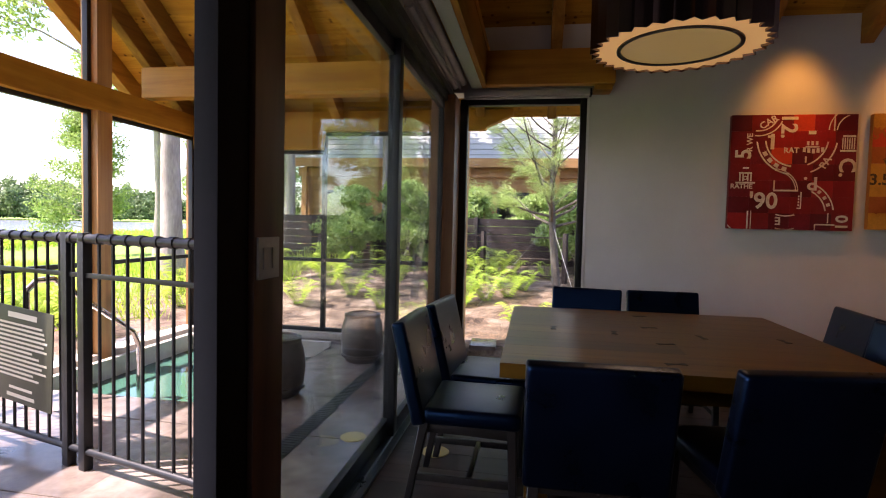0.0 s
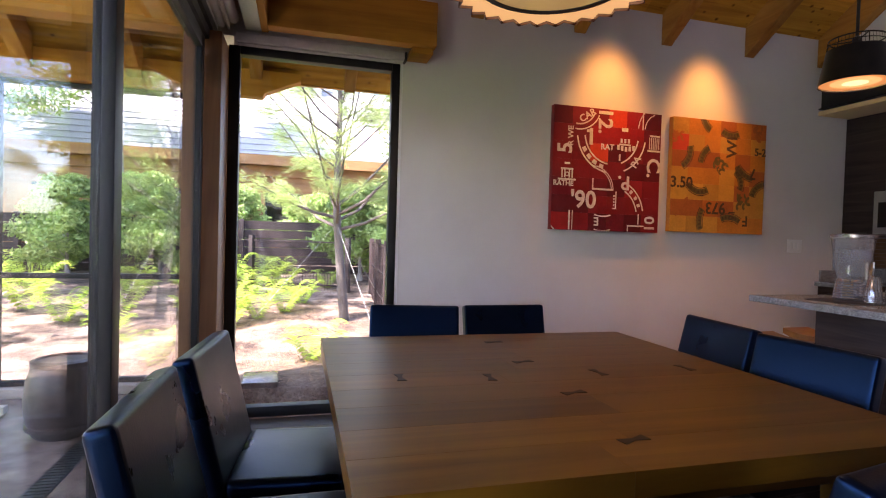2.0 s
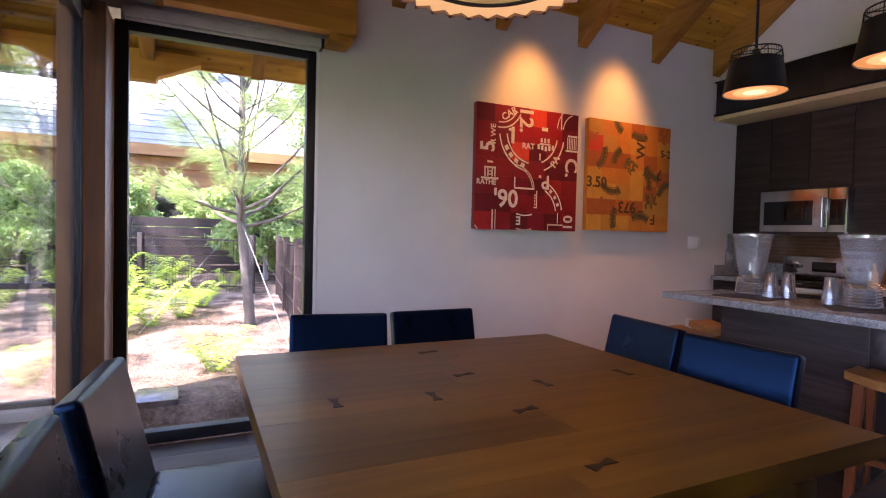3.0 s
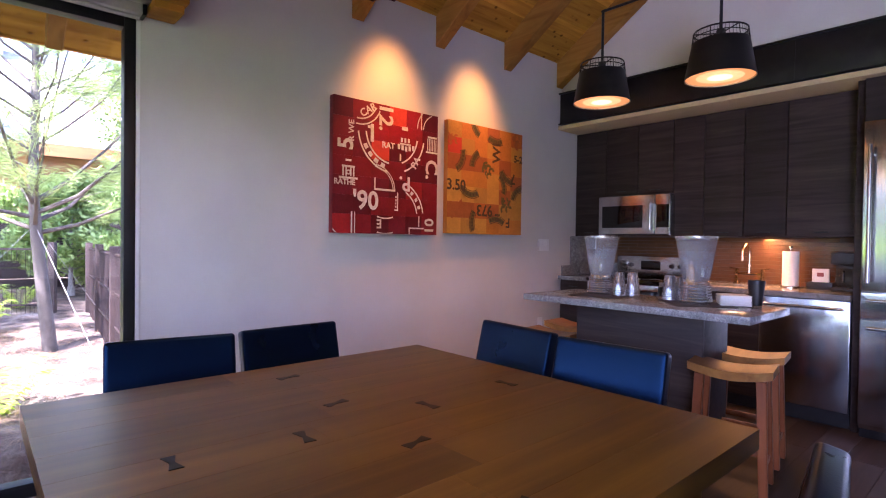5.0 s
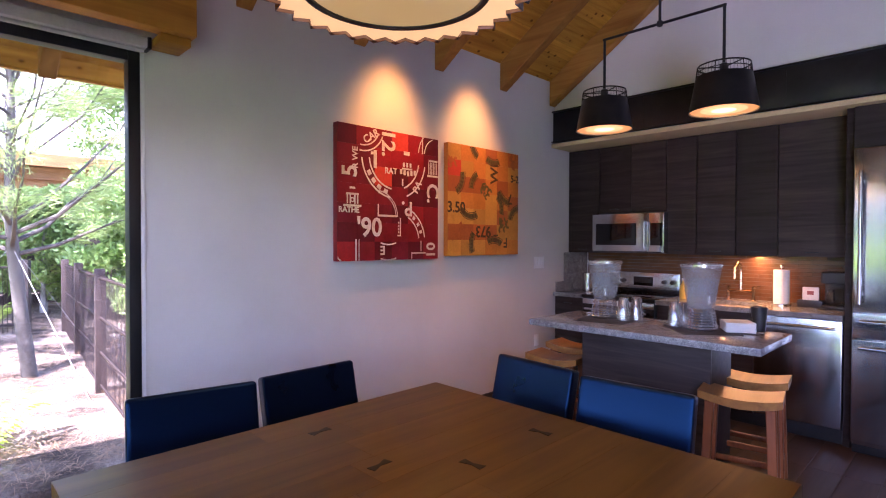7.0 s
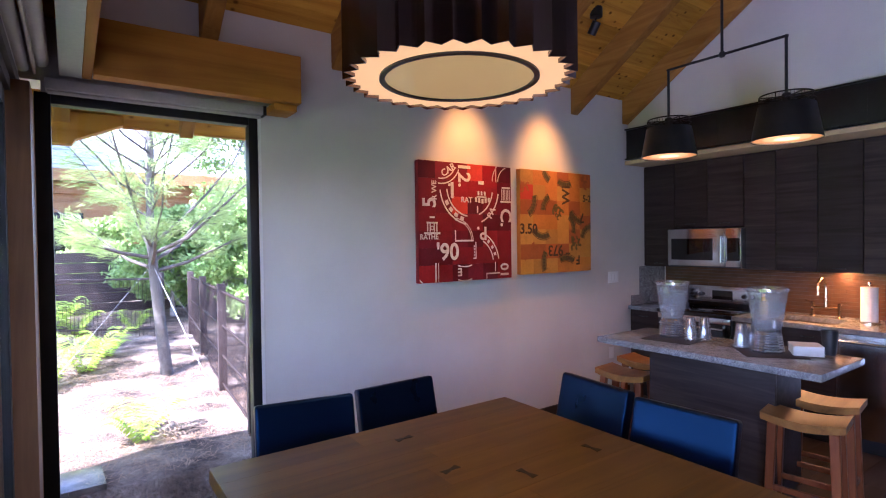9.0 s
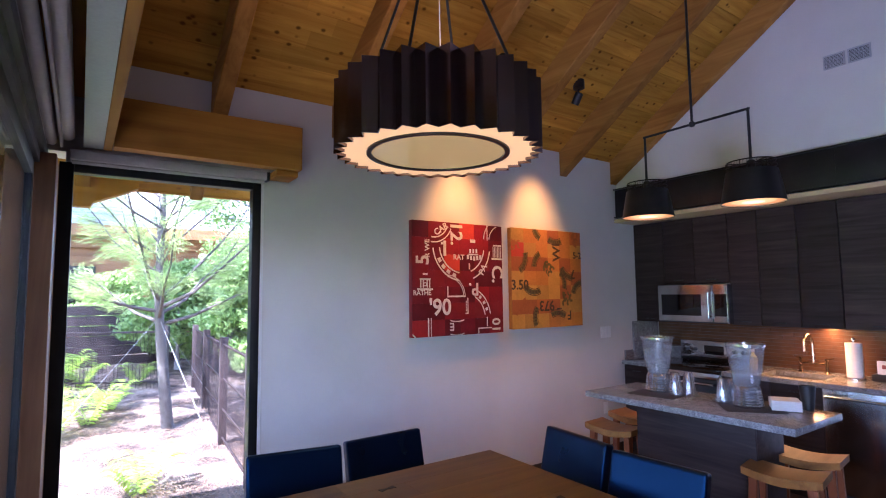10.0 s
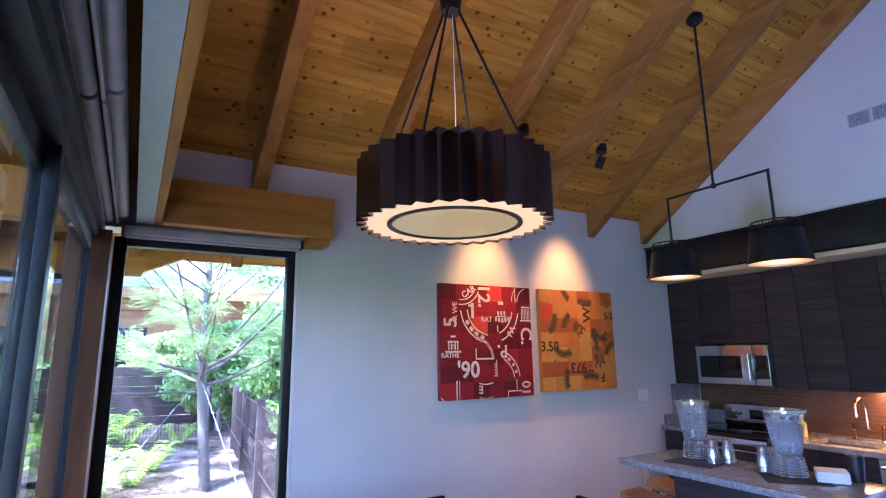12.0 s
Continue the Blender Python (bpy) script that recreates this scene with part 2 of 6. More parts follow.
cl.new(cm.outputs[0], cn["Material Output"].inputs[0])
PLEAT = surface("pleated_metal", (0.19, 0.145, 0.150), (0.26, 0.20, 0.21), 6, 0.21, 1.0, 0.0, stretch=(1, 1, 0.2))
DIFFUSER = plain("lit_diffuser", (1.0, 0.58, 0.20), 0.5, 0, 0.088)
LENS = plain("frosted_lens", (0.62, 0.42, 0.13), 0.06, 0, 0.052)
BULBGLOW = plain("lit_lamp_diffuser", (1.0, 0.60, 0.24), 0.5, 0, 0.26)
HALOGLOW = plain("lit_lamp_halo", (1.0, 0.50, 0.15), 0.5, 0, 0.15)
RINGGLOW = plain("lit_lamp_rim", (1.0, 0.42, 0.10), 0.5, 0, 0.085)
MESHSHADE = surface("shade_metal", (0.012, 0.011, 0.011), (0.025, 0.022, 0.02), 9, 0.4, 0.5, 0.05)
TILE = surface("backsplash_tile", (0.085, 0.040, 0.016), (0.125, 0.060, 0.026), 9, 0.22, relief=0.05)
GROUT = surface("grout", (0.10, 0.08, 0.065), (0.13, 0.105, 0.085), 20, 0.9)
STONE = surface("stamped_concrete", (0.085, 0.066, 0.056), (0.30, 0.245, 0.21), 1.9, 0.22, relief=0.6, fine=11, wear=0.55)
COPING = surface("coping_stone", (0.42, 0.38, 0.32), (0.55, 0.50, 0.43), 4, 0.7, relief=0.3, fine=30)
POOLTILE = surface("pool_plaster", (0.10, 0.18, 0.13), (0.15, 0.24, 0.18), 3, 0.5)
STRAW = leafy("straw", (0.28, 0.15, 0.08), (0.46, 0.28, 0.16))
DARKBARK = surface("dark_bark", (0.07, 0.055, 0.045), (0.16, 0.13, 0.11), 8, 0.9, relief=0.7, fine=50, wear=0.4)
SAPBARK = surface("sapling_bark", (0.09, 0.076, 0.064), (0.16, 0.135, 0.115), 6, 0.9, relief=0.8, fine=40, wear=0.4)
BARK = surface("grey_bark", (0.20, 0.17, 0.15), (0.38, 0.34, 0.31), 5, 0.9, relief=0.9, fine=30, stretch=(1, 1, 0.25), wear=0.4)
NEEDLES = leafy("pine_needles", (0.22, 0.33, 0.08), (0.46, 0.56, 0.20))
FERN = leafy("fern_leaf", (0.24, 0.40, 0.03), (0.50, 0.60, 0.08))
LEAF = leafy("broad_leaf", (0.16, 0.27, 0.06), (0.36, 0.47, 0.15))
LEAF_PALE = leafy("pale_leaf", (0.20, 0.32, 0.08), (0.44, 0.55, 0.18))
FARLEAF = leafy("far_leaf", (0.09, 0.15, 0.06), (0.20, 0.30, 0.12))
FENCEWOOD = wood("fence_board", (0.050, 0.030, 0.026), (0.036, 0.021, 0.018), (0.022, 0.014, 0.012), 0, 0.7)
SHINGLE = surface("roof_shingle", (0.30, 0.30, 0.31), (0.45, 0.44, 0.44), 12, 0.9, relief=0.6, fine=60)
SIDING = wood("siding_wood", (0.46, 0.24, 0.09), (0.36, 0.17, 0.06), (0.25, 0.11, 0.04), 0, 0.6, 0.2, 0.5)
SIGNGREEN = surface("sign_panel", (0.030, 0.033, 0.019), (0.044, 0.047, 0.028), 6, 0.5)
SIGNTEXT = plain("sign_letters", (0.62, 0.58, 0.48), 0.6)
BARREL = surface("barrel_stone", (0.055, 0.043, 0.038), (0.10, 0.082, 0.072), 7, 0.35, relief=0.4, fine=40)
BRASS = surface("brass_disc", (0.55, 0.40, 0.15), (0.65, 0.48, 0.2), 12, 0.35, 0.8, 0.1)


# ---- building helpers ----
def bx(bm, x0, y0, z0, x1, y1, z1, bev=0.0, seg=2):
    """A box between two corners, its edges rounded by bev."""
    m = Matrix.Translation(((x0 + x1) / 2, (y0 + y1) / 2, (z0 + z1) / 2)) @ Matrix.Diagonal((abs(x1 - x0), abs(y1 - y0), abs(z1 - z0), 1))
    vs = bmesh.ops.create_cube(bm, size=1.0, matrix=m)["verts"]
    if bev:
        es = {e for v in vs for e in v.link_edges}
        bmesh.ops.bevel(bm, geom=list(es), offset=bev, segments=seg, affect="EDGES", profile=0.6)
    return bm


def rod(bm, a, b, r0, r1=None, n=12, caps=True):
    a, b = Vector(a), Vector(b)
    d = b - a
    m = Matrix.Translation((a + b) / 2) @ d.to_track_quat("Z", "Y").to_matrix().to_4x4()
    bmesh.ops.create_cone(bm, cap_ends=caps, segments=n, radius1=r0, radius2=r0 if r1 is None else r1, depth=d.length, matrix=m)
    return bm


def lathe(bm, prof, n=32, at=(0, 0, 0)):
    """A profile of (radius, height) turned round the vertical."""
    rings = []
    for r, z in prof:
        if r < 1e-5:
            rings.append([bm.verts.new((at[0], at[1], at[2] + z))])
        else:
            rings.append([bm.verts.new((at[0] + r * math.cos(2 * math.pi * i / n), at[1] + r * math.sin(2 * math.pi * i / n), at[2] + z)) for i in range(n)])
    for p, q in zip(rings, rings[1:]):
        for i in range(n):
            j = (i + 1) % n
            c = [p[i % len(p)], p[j % len(p)], q[j % len(q)], q[i % len(q)]]
            c = [v for k, v in enumerate(c) if v not in c[:k]]
            if len(c) > 2:
                bm.faces.new(c)
    return bm


def extrude(bm, outline, depth, m=None):
    """A flat outline in x, y pushed up by depth; m places it."""
    m = m or Matrix()
    lo = [bm.verts.new(m @ Vector((x, y, 0))) for x, y in outline]
    hi = [bm.verts.new(m @ Vector((x, y, depth))) for x, y in outline]
    bm.faces.new(lo[::-1])
    bm.faces.new(hi)
    for i in range(len(lo)):
        j = (i + 1) % len(lo)
        bm.faces.new((lo[i], lo[j], hi[j], hi[i]))
    return bm


def tube(bm, pts, r, n=8):
    for a, b in zip(pts, pts[1:]):
        rod(bm, a, b, r, n=n)
    for p in pts[1:-1]:
        bmesh.ops.create_icosphere(bm, subdivisions=1, radius=r * 1.02, matrix=Matrix.Translation(p))
    return bm


def B():
    return bmesh.new()


def mesh_of(bm, name, material, smooth=35):
    bmesh.ops.recalc_face_normals(bm, faces=bm.faces)
    me = bpy.data.meshes.new(name)
    bm.to_mesh(me)
    bm.free()
    me.materials.append(material)
    if smooth:
        me.polygons.foreach_set("use_smooth", [True] * len(me.polygons))
        me.set_sharp_from_angle(angle=radians(smooth))
    return me


def part(name, bm, material, parent, label="", smooth=35):
    ob = new(name, mesh_of(bm, name, material, smooth))
    ob.parent = parent
    return tagged(ob, label)


def thing(name, label, category, m=None, group="", kind=""):
    ob = new(name)
    ob.matrix_basis = m or Matrix()
    return tagged(ob, label, category, group, kind)


def solid(name, bm, material, label, category="", kind="structure", m=None, smooth=35):
    ob = new(name, mesh_of(bm, name, material, smooth))
    ob.matrix_basis = m or Matrix()
    return tagged(ob, label, category, kind=kind)


def piece(name, me, parent, m):
    ob = new(name, me)
    ob.parent = parent
    ob.matrix_basis = m
    return ob


def cloud(name, verts, faces, material):
    me = bpy.data.meshes.new(name)
    me.from_pydata(verts, [], faces)
    me.materials.append(material)
    return me


# ---- the room ----
WX0, WX1, WZ = 0.12, 1.212, 2.44          # north window
KX, KBACK = 5.04, 5.69                    # upper kitchen wall, back of the kitchen niche
SLOPE, EAVE = 0.667, 3.08                 # ceiling: height EAVE over the north wall, rising southwards
RIDGE_Y, SOUTH = -4.4, -8.2


def roof(y):
    return EAVE + SLOPE * (-y if y > RIDGE_Y else y - 2 * RIDGE_Y)


w = B()
for a in ((WX1, 0, -0.05, KBACK + 0.2, 0.2, 3.10), (WX0, 0, WZ, WX1, 0.2, 3.10), (-0.12, 0, 2.5, WX0, 0.2, 3.10)):
    bx(w, *a)
wall_north = solid("wall_north", w, PLASTER, "smooth off-white plaster wall with paintings", "wall")
w = B()
mk = Matrix(((0, 0, 1, KX), (1, 0, 0, 0), (0, 1, 0, 0), (0, 0, 0, 1)))
extrude(w, [(-0.001, 2.6), (-0.001, roof(0)), (RIDGE_Y, roof(RIDGE_Y)), (SOUTH, roof(SOUTH)), (SOUTH, 2.6)], 0.12, mk)
wall_east_gable = solid("wall_east_gable", w, PLASTER, "white gable wall above the kitchen", "wall")
w = B()
bx(w, KBACK, SOUTH, -0.05, KBACK + 0.2, 0, 2.6)
bx(w, KX + 0.12, SOUTH, 2.48, KBACK, 0, 2.6)
bx(w, KX, SOUTH, -0.05, KBACK, -3.55, 2.48)
wall_east = solid("wall_east", w, PLASTER, "plain plaster wall of the kitchen recess", "wall")
w = B()
bx(w, -0.12, SOUTH - 0.2, -0.05, KBACK + 0.2, SOUTH, 3.2)
ms = Matrix(((0, 0, 1, -0.12), (1, 0, 0, 0), (0, 1, 0, 0), (0, 0, 0, 1)))
wall_south = solid("wall_south", w, PLASTER, "plain plaster wall closing the room", "wall")
w = B()
bx(w, -0.12, SOUTH, -0.05, 0.0, -5.05, 2.42)
wall_west = solid("wall_west", w, PLASTER, "plain plaster wall beside the patio door", "wall")
w = B()
extrude(w, [(0, 2.89), (0, roof(0) - 0.01), (RIDGE_Y, roof(RIDGE_Y) - 0.01), (SOUTH, roof(SOUTH) - 0.01), (SOUTH, 2.89)], 0.12, ms)
wall_west_gable = solid("wall_west_gable", w, PLASTER, "white gable wall above the glass doors", "wall")

# floor of the room, boards laid as pieces at the end of the script
w = B()
bx(w, -0.12, SOUTH, -0.12, KBACK, 0.0, -0.012)
floor = solid("floor", w, GROUT, "grey-brown wide oak board floor", "floor")

# sloped board ceiling over room, porch and eaves, one mesh
w = B()
n_b, span = 0, 0.135
run = math.hypot(1, SLOPE)
y = 0.90
while y > RIDGE_Y:
    y2 = max(RIDGE_Y, y - span / run)
    for xa, xb in ((-3.9, -1.4), (-1.4, 1.25), (1.25, 3.1), (3.1, KBACK + 0.6)):
        off = 0.35 * ((n_b * 7) % 5) / 5 if xa > -3.8 else 0
        off2 = 0.35 * ((n_b * 7) % 5) / 5 if xb < KBACK else 0
        za, zb = roof(y) , roof(y2)
        g = 0.003
        vs = [w.verts.new(p) for p in ((xa + off, y - g, za), (xb + off2, y - g, za), (xb + off2, y2 + g, zb), (xa + off, y2 + g, zb))]
        up = [w.verts.new(v.co + Vector((0, 0, 0.03))) for v in vs]
        w.faces.new(vs)
        w.faces.new(up)
        for i in range(4):
            w.faces.new((vs[i], vs[(i + 1) % 4], up[(i + 1) % 4], up[i]))
    n_b += 1
    y = y2
ceiling = solid("ceiling", w, PINE, "knotty golden pine board ceiling", "ceiling", smooth=0)
w = B()
for sgn, ya, yb in ((1, 0.93, RIDGE_Y), (1, RIDGE_Y, SOUTH - 0.5)):
    vs = [w.verts.new((x, yy, roof(yy) + dz)) for dz in (0.034, 0.2) for x, yy in ((-3.95, ya), (KBACK + 0.7, ya), (KBACK + 0.7, yb), (-3.95, yb))]
    for f in ((0, 1, 2, 3), (4, 5, 6, 7), (0, 1, 5, 4), (1, 2, 6, 5), (2, 3, 7, 6), (3, 0, 4, 7)):
        w.faces.new([vs[i] for i in f])
roof_deck = solid("roof", w, SHINGLE, "shingled gable roof deck", "roof", smooth=0)


def slope_beam(x0, x1, ya, yb, drop, name, mat, label, cat="rafter"):
    """A rafter under the sloped ceiling, from ya up to yb."""
    b = B()
    dz = drop
    vs = [b.verts.new((x, yy, roof(yy) - d)) for x in (x0, x1) for yy, d in ((ya, 0.002), (ya, dz), (yb, dz), (yb, 0.002))]
    for f in ((0, 1, 2, 3), (4, 5, 6, 7), (0, 1, 5, 4), (1, 2, 6, 5), (2, 3, 7, 6), (3, 0, 4, 7)):
        b.faces.new([vs[i] for i in f])
    bmesh.ops.recalc_face_normals(b, faces=b.faces)
    bmesh.ops.bevel(b, geom=list(b.edges), offset=0.006, segments=1, affect="EDGES")
    ob = solid(name, b, mat, label, cat)
    return ob


for x in (0.93, 1.77, 2.60, 3.38, 4.20):
    slope_beam(x - 0.05, x + 0.05, -0.002, RIDGE_Y + 0.1, 0.25, "rafter", RAFTER, "reddish fir rafter under the board ceiling")
slope_beam(4.94, KX - 0.002, -0.002, RIDGE_Y + 0.1, 0.25, "rafter", RAFTER, "fir rafter set against the gable wall")
w = B()
bx(w, -0.0, RIDGE_Y - 0.08, roof(RIDGE_Y) - 0.36, KX - 0.002, RIDGE_Y + 0.08, roof(RIDGE_Y) - 0.005, 0.008)
ridge_beam = solid("ridge_beam", w, BEAM, "fir ridge beam at the top of the ceiling", "beam")

# header beams round the glass corner, with shade pockets
BZ0, BZ1 = 2.50, 2.79
w = B()
bx(w, 0.34, -0.26, BZ0, 1.41, -0.16, BZ1, 0.006)
bx(w, 1.315, -0.16, BZ0, 1.41, -0.002, BZ1, 0.004)
beam_north = solid("header_beam_north", w, BEAM, "honey-coloured fir header beam above the window", "beam")
w = B()
bx(w, 1.25, -0.22, 2.455, 1.395, -0.03, BZ0 - 0.002, 0.006)
beam_block = solid("beam_bracket", w, BEAM, "small fir block under the header beam's end", "beam")
w = B()
bx(w, 0.295, SOUTH + 0.01, BZ0 + 0.01, 0.338, -0.10, BZ1 + 0.03, 0.006)
beam_west = solid("header_beam_west", w, BEAM_Y, "long fir header beam above the glass doors", "beam")
w = B()
bx(w, 0.20, SOUTH + 0.01, BZ0 + 0.012, 0.294, -0.1, BZ0 + 0.03, 0.002)
pocket = solid("shade_pocket_trim", w, surface("pale_green_trim", (0.30, 0.35, 0.30), (0.36, 0.41, 0.35), 3, 0.5), "pale painted board under the header beam", "trim")
w = B()
bx(w, 0.0, SOUTH + 0.01, 2.83, 0.34, -0.002, 2.90)
bx(w, -0.12, SOUTH + 0.01, 2.481, -0.002, -0.002, 2.90)
pocket_top = solid("shade_pocket", w, BEAM_Y, "fir boards closing the shade pocket", "trim")

# glass door wall
w = B()
bx(w, -0.10, SOUTH, 2.36, 0.02, -0.30, 2.42, 0.004)
bx(w, -0.12, SOUTH, 2.42, 0.04, -0.0, 2.48, 0.003)
head = solid("door_head_frame", w, FRAME, "black metal head frame of the sliding glass doors", "frame")
w = B()
bx(w, -0.12, -3.53, -0.012, 0.03, -0.30, 0.012, 0.004)
bx(w, -0.075, -3.53, 0.01, -0.055, -0.30, 0.03)
bx(w, -0.03, -3.53, 0.01, -0.01, -0.30, 0.03)
sill = solid("door_track", w, surface("track_metal", (0.10, 0.11, 0.12), (0.16, 0.17, 0.18), 5, 0.3, 0.8, 0.05), "metal track of the sliding glass doors", "track")


def glass_door(name, y0, y1, xc, label):
    d = thing(name, label, "glass door", kind="structure")
    f = 0.075
    for nm, a in (("stile", (xc - 0.02, y0, 0.03, xc + 0.02, y0 + f, 2.36)), ("stile", (xc - 0.02, y1 - f, 0.03, xc + 0.02, y1, 2.36)),
                  ("top_rail", (xc - 0.02, y0 + f, 2.28, xc + 0.02, y1 - f, 2.36)), ("bottom_rail", (xc - 0.02, y0 + f, 0.03, xc + 0.02, y1 - f, 0.12))):
        part(nm, bx(B(), *a, 0.004), FRAME, d)
    p = part("pane", bx(B(), xc - 0.004, y0 + f, 0.12, xc + 0.004, y1 - f, 2.28), GLASS, d, "clear glass pane", smooth=0)
    p.visible_shadow = False
    return d


glass_door("door_1", -1.84, -0.33, -0.02, "black-framed sliding glass door beside the corner post")
glass_door("door_2", -3.355, -1.71, -0.065, "black-framed sliding glass door onto the patio")
# the open leaf's stile, the jamb post with its switch, and the next opening
w = B()
bx(w, -0.03, -3.675, 0.0, 0.035, -3.532, 2.358, 0.006)
jamb = solid("door_jamb", w, JAMB, "black metal jamb of the open patio door", "frame")
w = B()
bx(w, -0.10, -3.53, -0.01, 0.05, -3.36, 2.358, 0.008)
jamb_post = solid("jamb_post", w, DARKPOST, "dark stained timber post between the glass doors", "post")
# white switch; the shade on it is put into the grey colour
sw = thing("light_switch", "white double light switch on the dark post, coloured grey as if shaded", "switch", pose(0.051, -3.465, 1.19))
part("plate", bx(B(), 0, -0.058, -0.058, 0.008, 0.058, 0.058, 0.003), SHADE_TUBE, sw)
for dy in (-0.025, 0.025):
    part("rocker", bx(B(), 0.008, dy - 0.014, -0.03, 0.013, dy + 0.014, 0.03, 0.002), SHADE_TUBE, sw)
w = B()
bx(w, -0.12, -0.30, -0.01, 0.09, 0.0, 2.418, 0.008)
corner_post = solid("corner_post", w, wood("corner_fir", (0.24, 0.12, 0.05), (0.18, 0.085, 0.034), (0.12, 0.05, 0.02), 2, 0.5, 0.5, 0.6, knot_scale=1.8), "brown fir corner post between door and window", "post")
w = B()
for a in ((0.091, -0.01, 0.0, WX0 + 0.04, 0.07, WZ), (WX1 - 0.055, -0.01, 0.0, WX1, 0.07, WZ), (WX0 + 0.04, -0.01, WZ - 0.055, WX1 - 0.055, 0.07, WZ), (WX0 + 0.04, -0.01, 0.0, WX1 - 0.055, 0.07, 0.07)):
    bx(w, *a, 0.004)
window = thing("window_1", "tall black-framed window in the plaster wall", "window", kind="structure")
part("window_frame", w, FRAME, window)
p = part("pane", bx(B(), WX0 + 0.04, 0.03, 0.07, WX1 - 0.055, 0.038, WZ - 0.055), GLASS, window, "clear glass pane", smooth=0)
p.visible_shadow = False
w = B()
bx(w, WX1 + 0.001, -0.006, 0.0, WX1 + 0.022, 0.0, WZ + 0.02, 0.002)
bead = solid("window_trim", w, WHITE, "thin pale bead round the window", "trim")
# roller shades
sh = thing("roller_shade", "grey roller shade rolled up above the window", "shade")
part("cassette", bx(B(), 0.14, -0.10, 2.442, 1.225, -0.012, 2.498, 0.008), SHADE_TUBE, sh)
part("hem_bar", rod(B(), (0.15, -0.06, 2.434), (1.215, -0.06, 2.434), 0.012), SHADE_TUBE, sh)
part("end_bracket", bx(B(), 1.226, -0.10, 2.44, 1.243, -0.012, 2.498, 0.002), BLACKMETAL, sh)
for nm, xa, r, z in (("roller_shade", 0.055, 0.028, 2.53), ("roller_shade", 0.125, 0.036, 2.57)):
    for ya, yb in ((-0.12, -1.9), (-1.93, -5.0)):
        s2 = thing(nm, "grey fabric roller shade above the glass doors", "shade", group="roller shades over the doors")
        part("tube", rod(B(), (xa, ya, z), (xa, yb, z), r, n=20), SHADE_TUBE, s2)
        part("hem_bar", bx(B(), xa - 0.03, yb, z - 0.075, xa - 0.018, ya, z - 0.02, 0.004), SHADE_TUBE, s2)
# baseboard
w = B()
bx(w, WX1 + 0.03, -0.014, 0.0, KX - 0.01, -0.001, 0.10, 0.003)
baseboard = solid("baseboard", w, CHAIRWOOD, "dark baseboard along the plaster wall", "baseboard")

# ---- dining table and chairs ----
TX0, TX1, TY0, TY1, TZ = 0.665, 2.253, -2.72, -1.149, 0.745
table = thing("dining_table", "square oak dining table with dark butterfly keys", "table", pose(0, 0, 0))
rows_y = [TY0 + (TY1 - TY0) * i / 9 for i in range(10)]
for i in range(9):
    cut = TX0 + (TX1 - TX0) * (0.38 + 0.25 * ((i * 5) % 4) / 4)
    for xa, xb in ((TX0, cut), (cut, TX1)):
        part("plank", bx(B(), xa + 0.0001, rows_y[i] + 0.0001, TZ - 0.06, xb - 0.0001, rows_y[i + 1] - 0.0001, TZ, 0.0005, 1), OAK, table)
part("apron", bx(B(), TX0 + 0.12, TY0 + 0.12, TZ - 0.15, TX1 - 0.12, TY1 - 0.12, TZ - 0.061, 0.004), OAK, table)
for x in (TX0 + 0.16, TX1 - 0.16):
    for y in (TY0 + 0.16, TY1 - 0.16):
        part("leg", bx(B(), x - 0.05, y - 0.05, 0, x + 0.05, y + 0.05, TZ - 0.151, 0.008), OAK, table)
KEY = [(-0.042, -0.017), (-0.042, 0.017), (0, 0.006), (0.042, 0.017), (0.042, -0.017), (0, -0.006)]
for x, y, a in ((1.22, -1.945, 85), (1.428, -2.166, 12), (1.436, -1.741, 12), (1.654, -1.943, 95), (2.05, -1.93, 95), (1.459, -1.347, 8), (0.906, -1.90, 88), (1.375, -2.56, 12)):
    part("butterfly_key", extrude(B(), KEY, 0.003, pose(x, y, TZ - 0.001, 0, 0, a)), WALNUT, table, "dark walnut butterfly key", smooth=0)


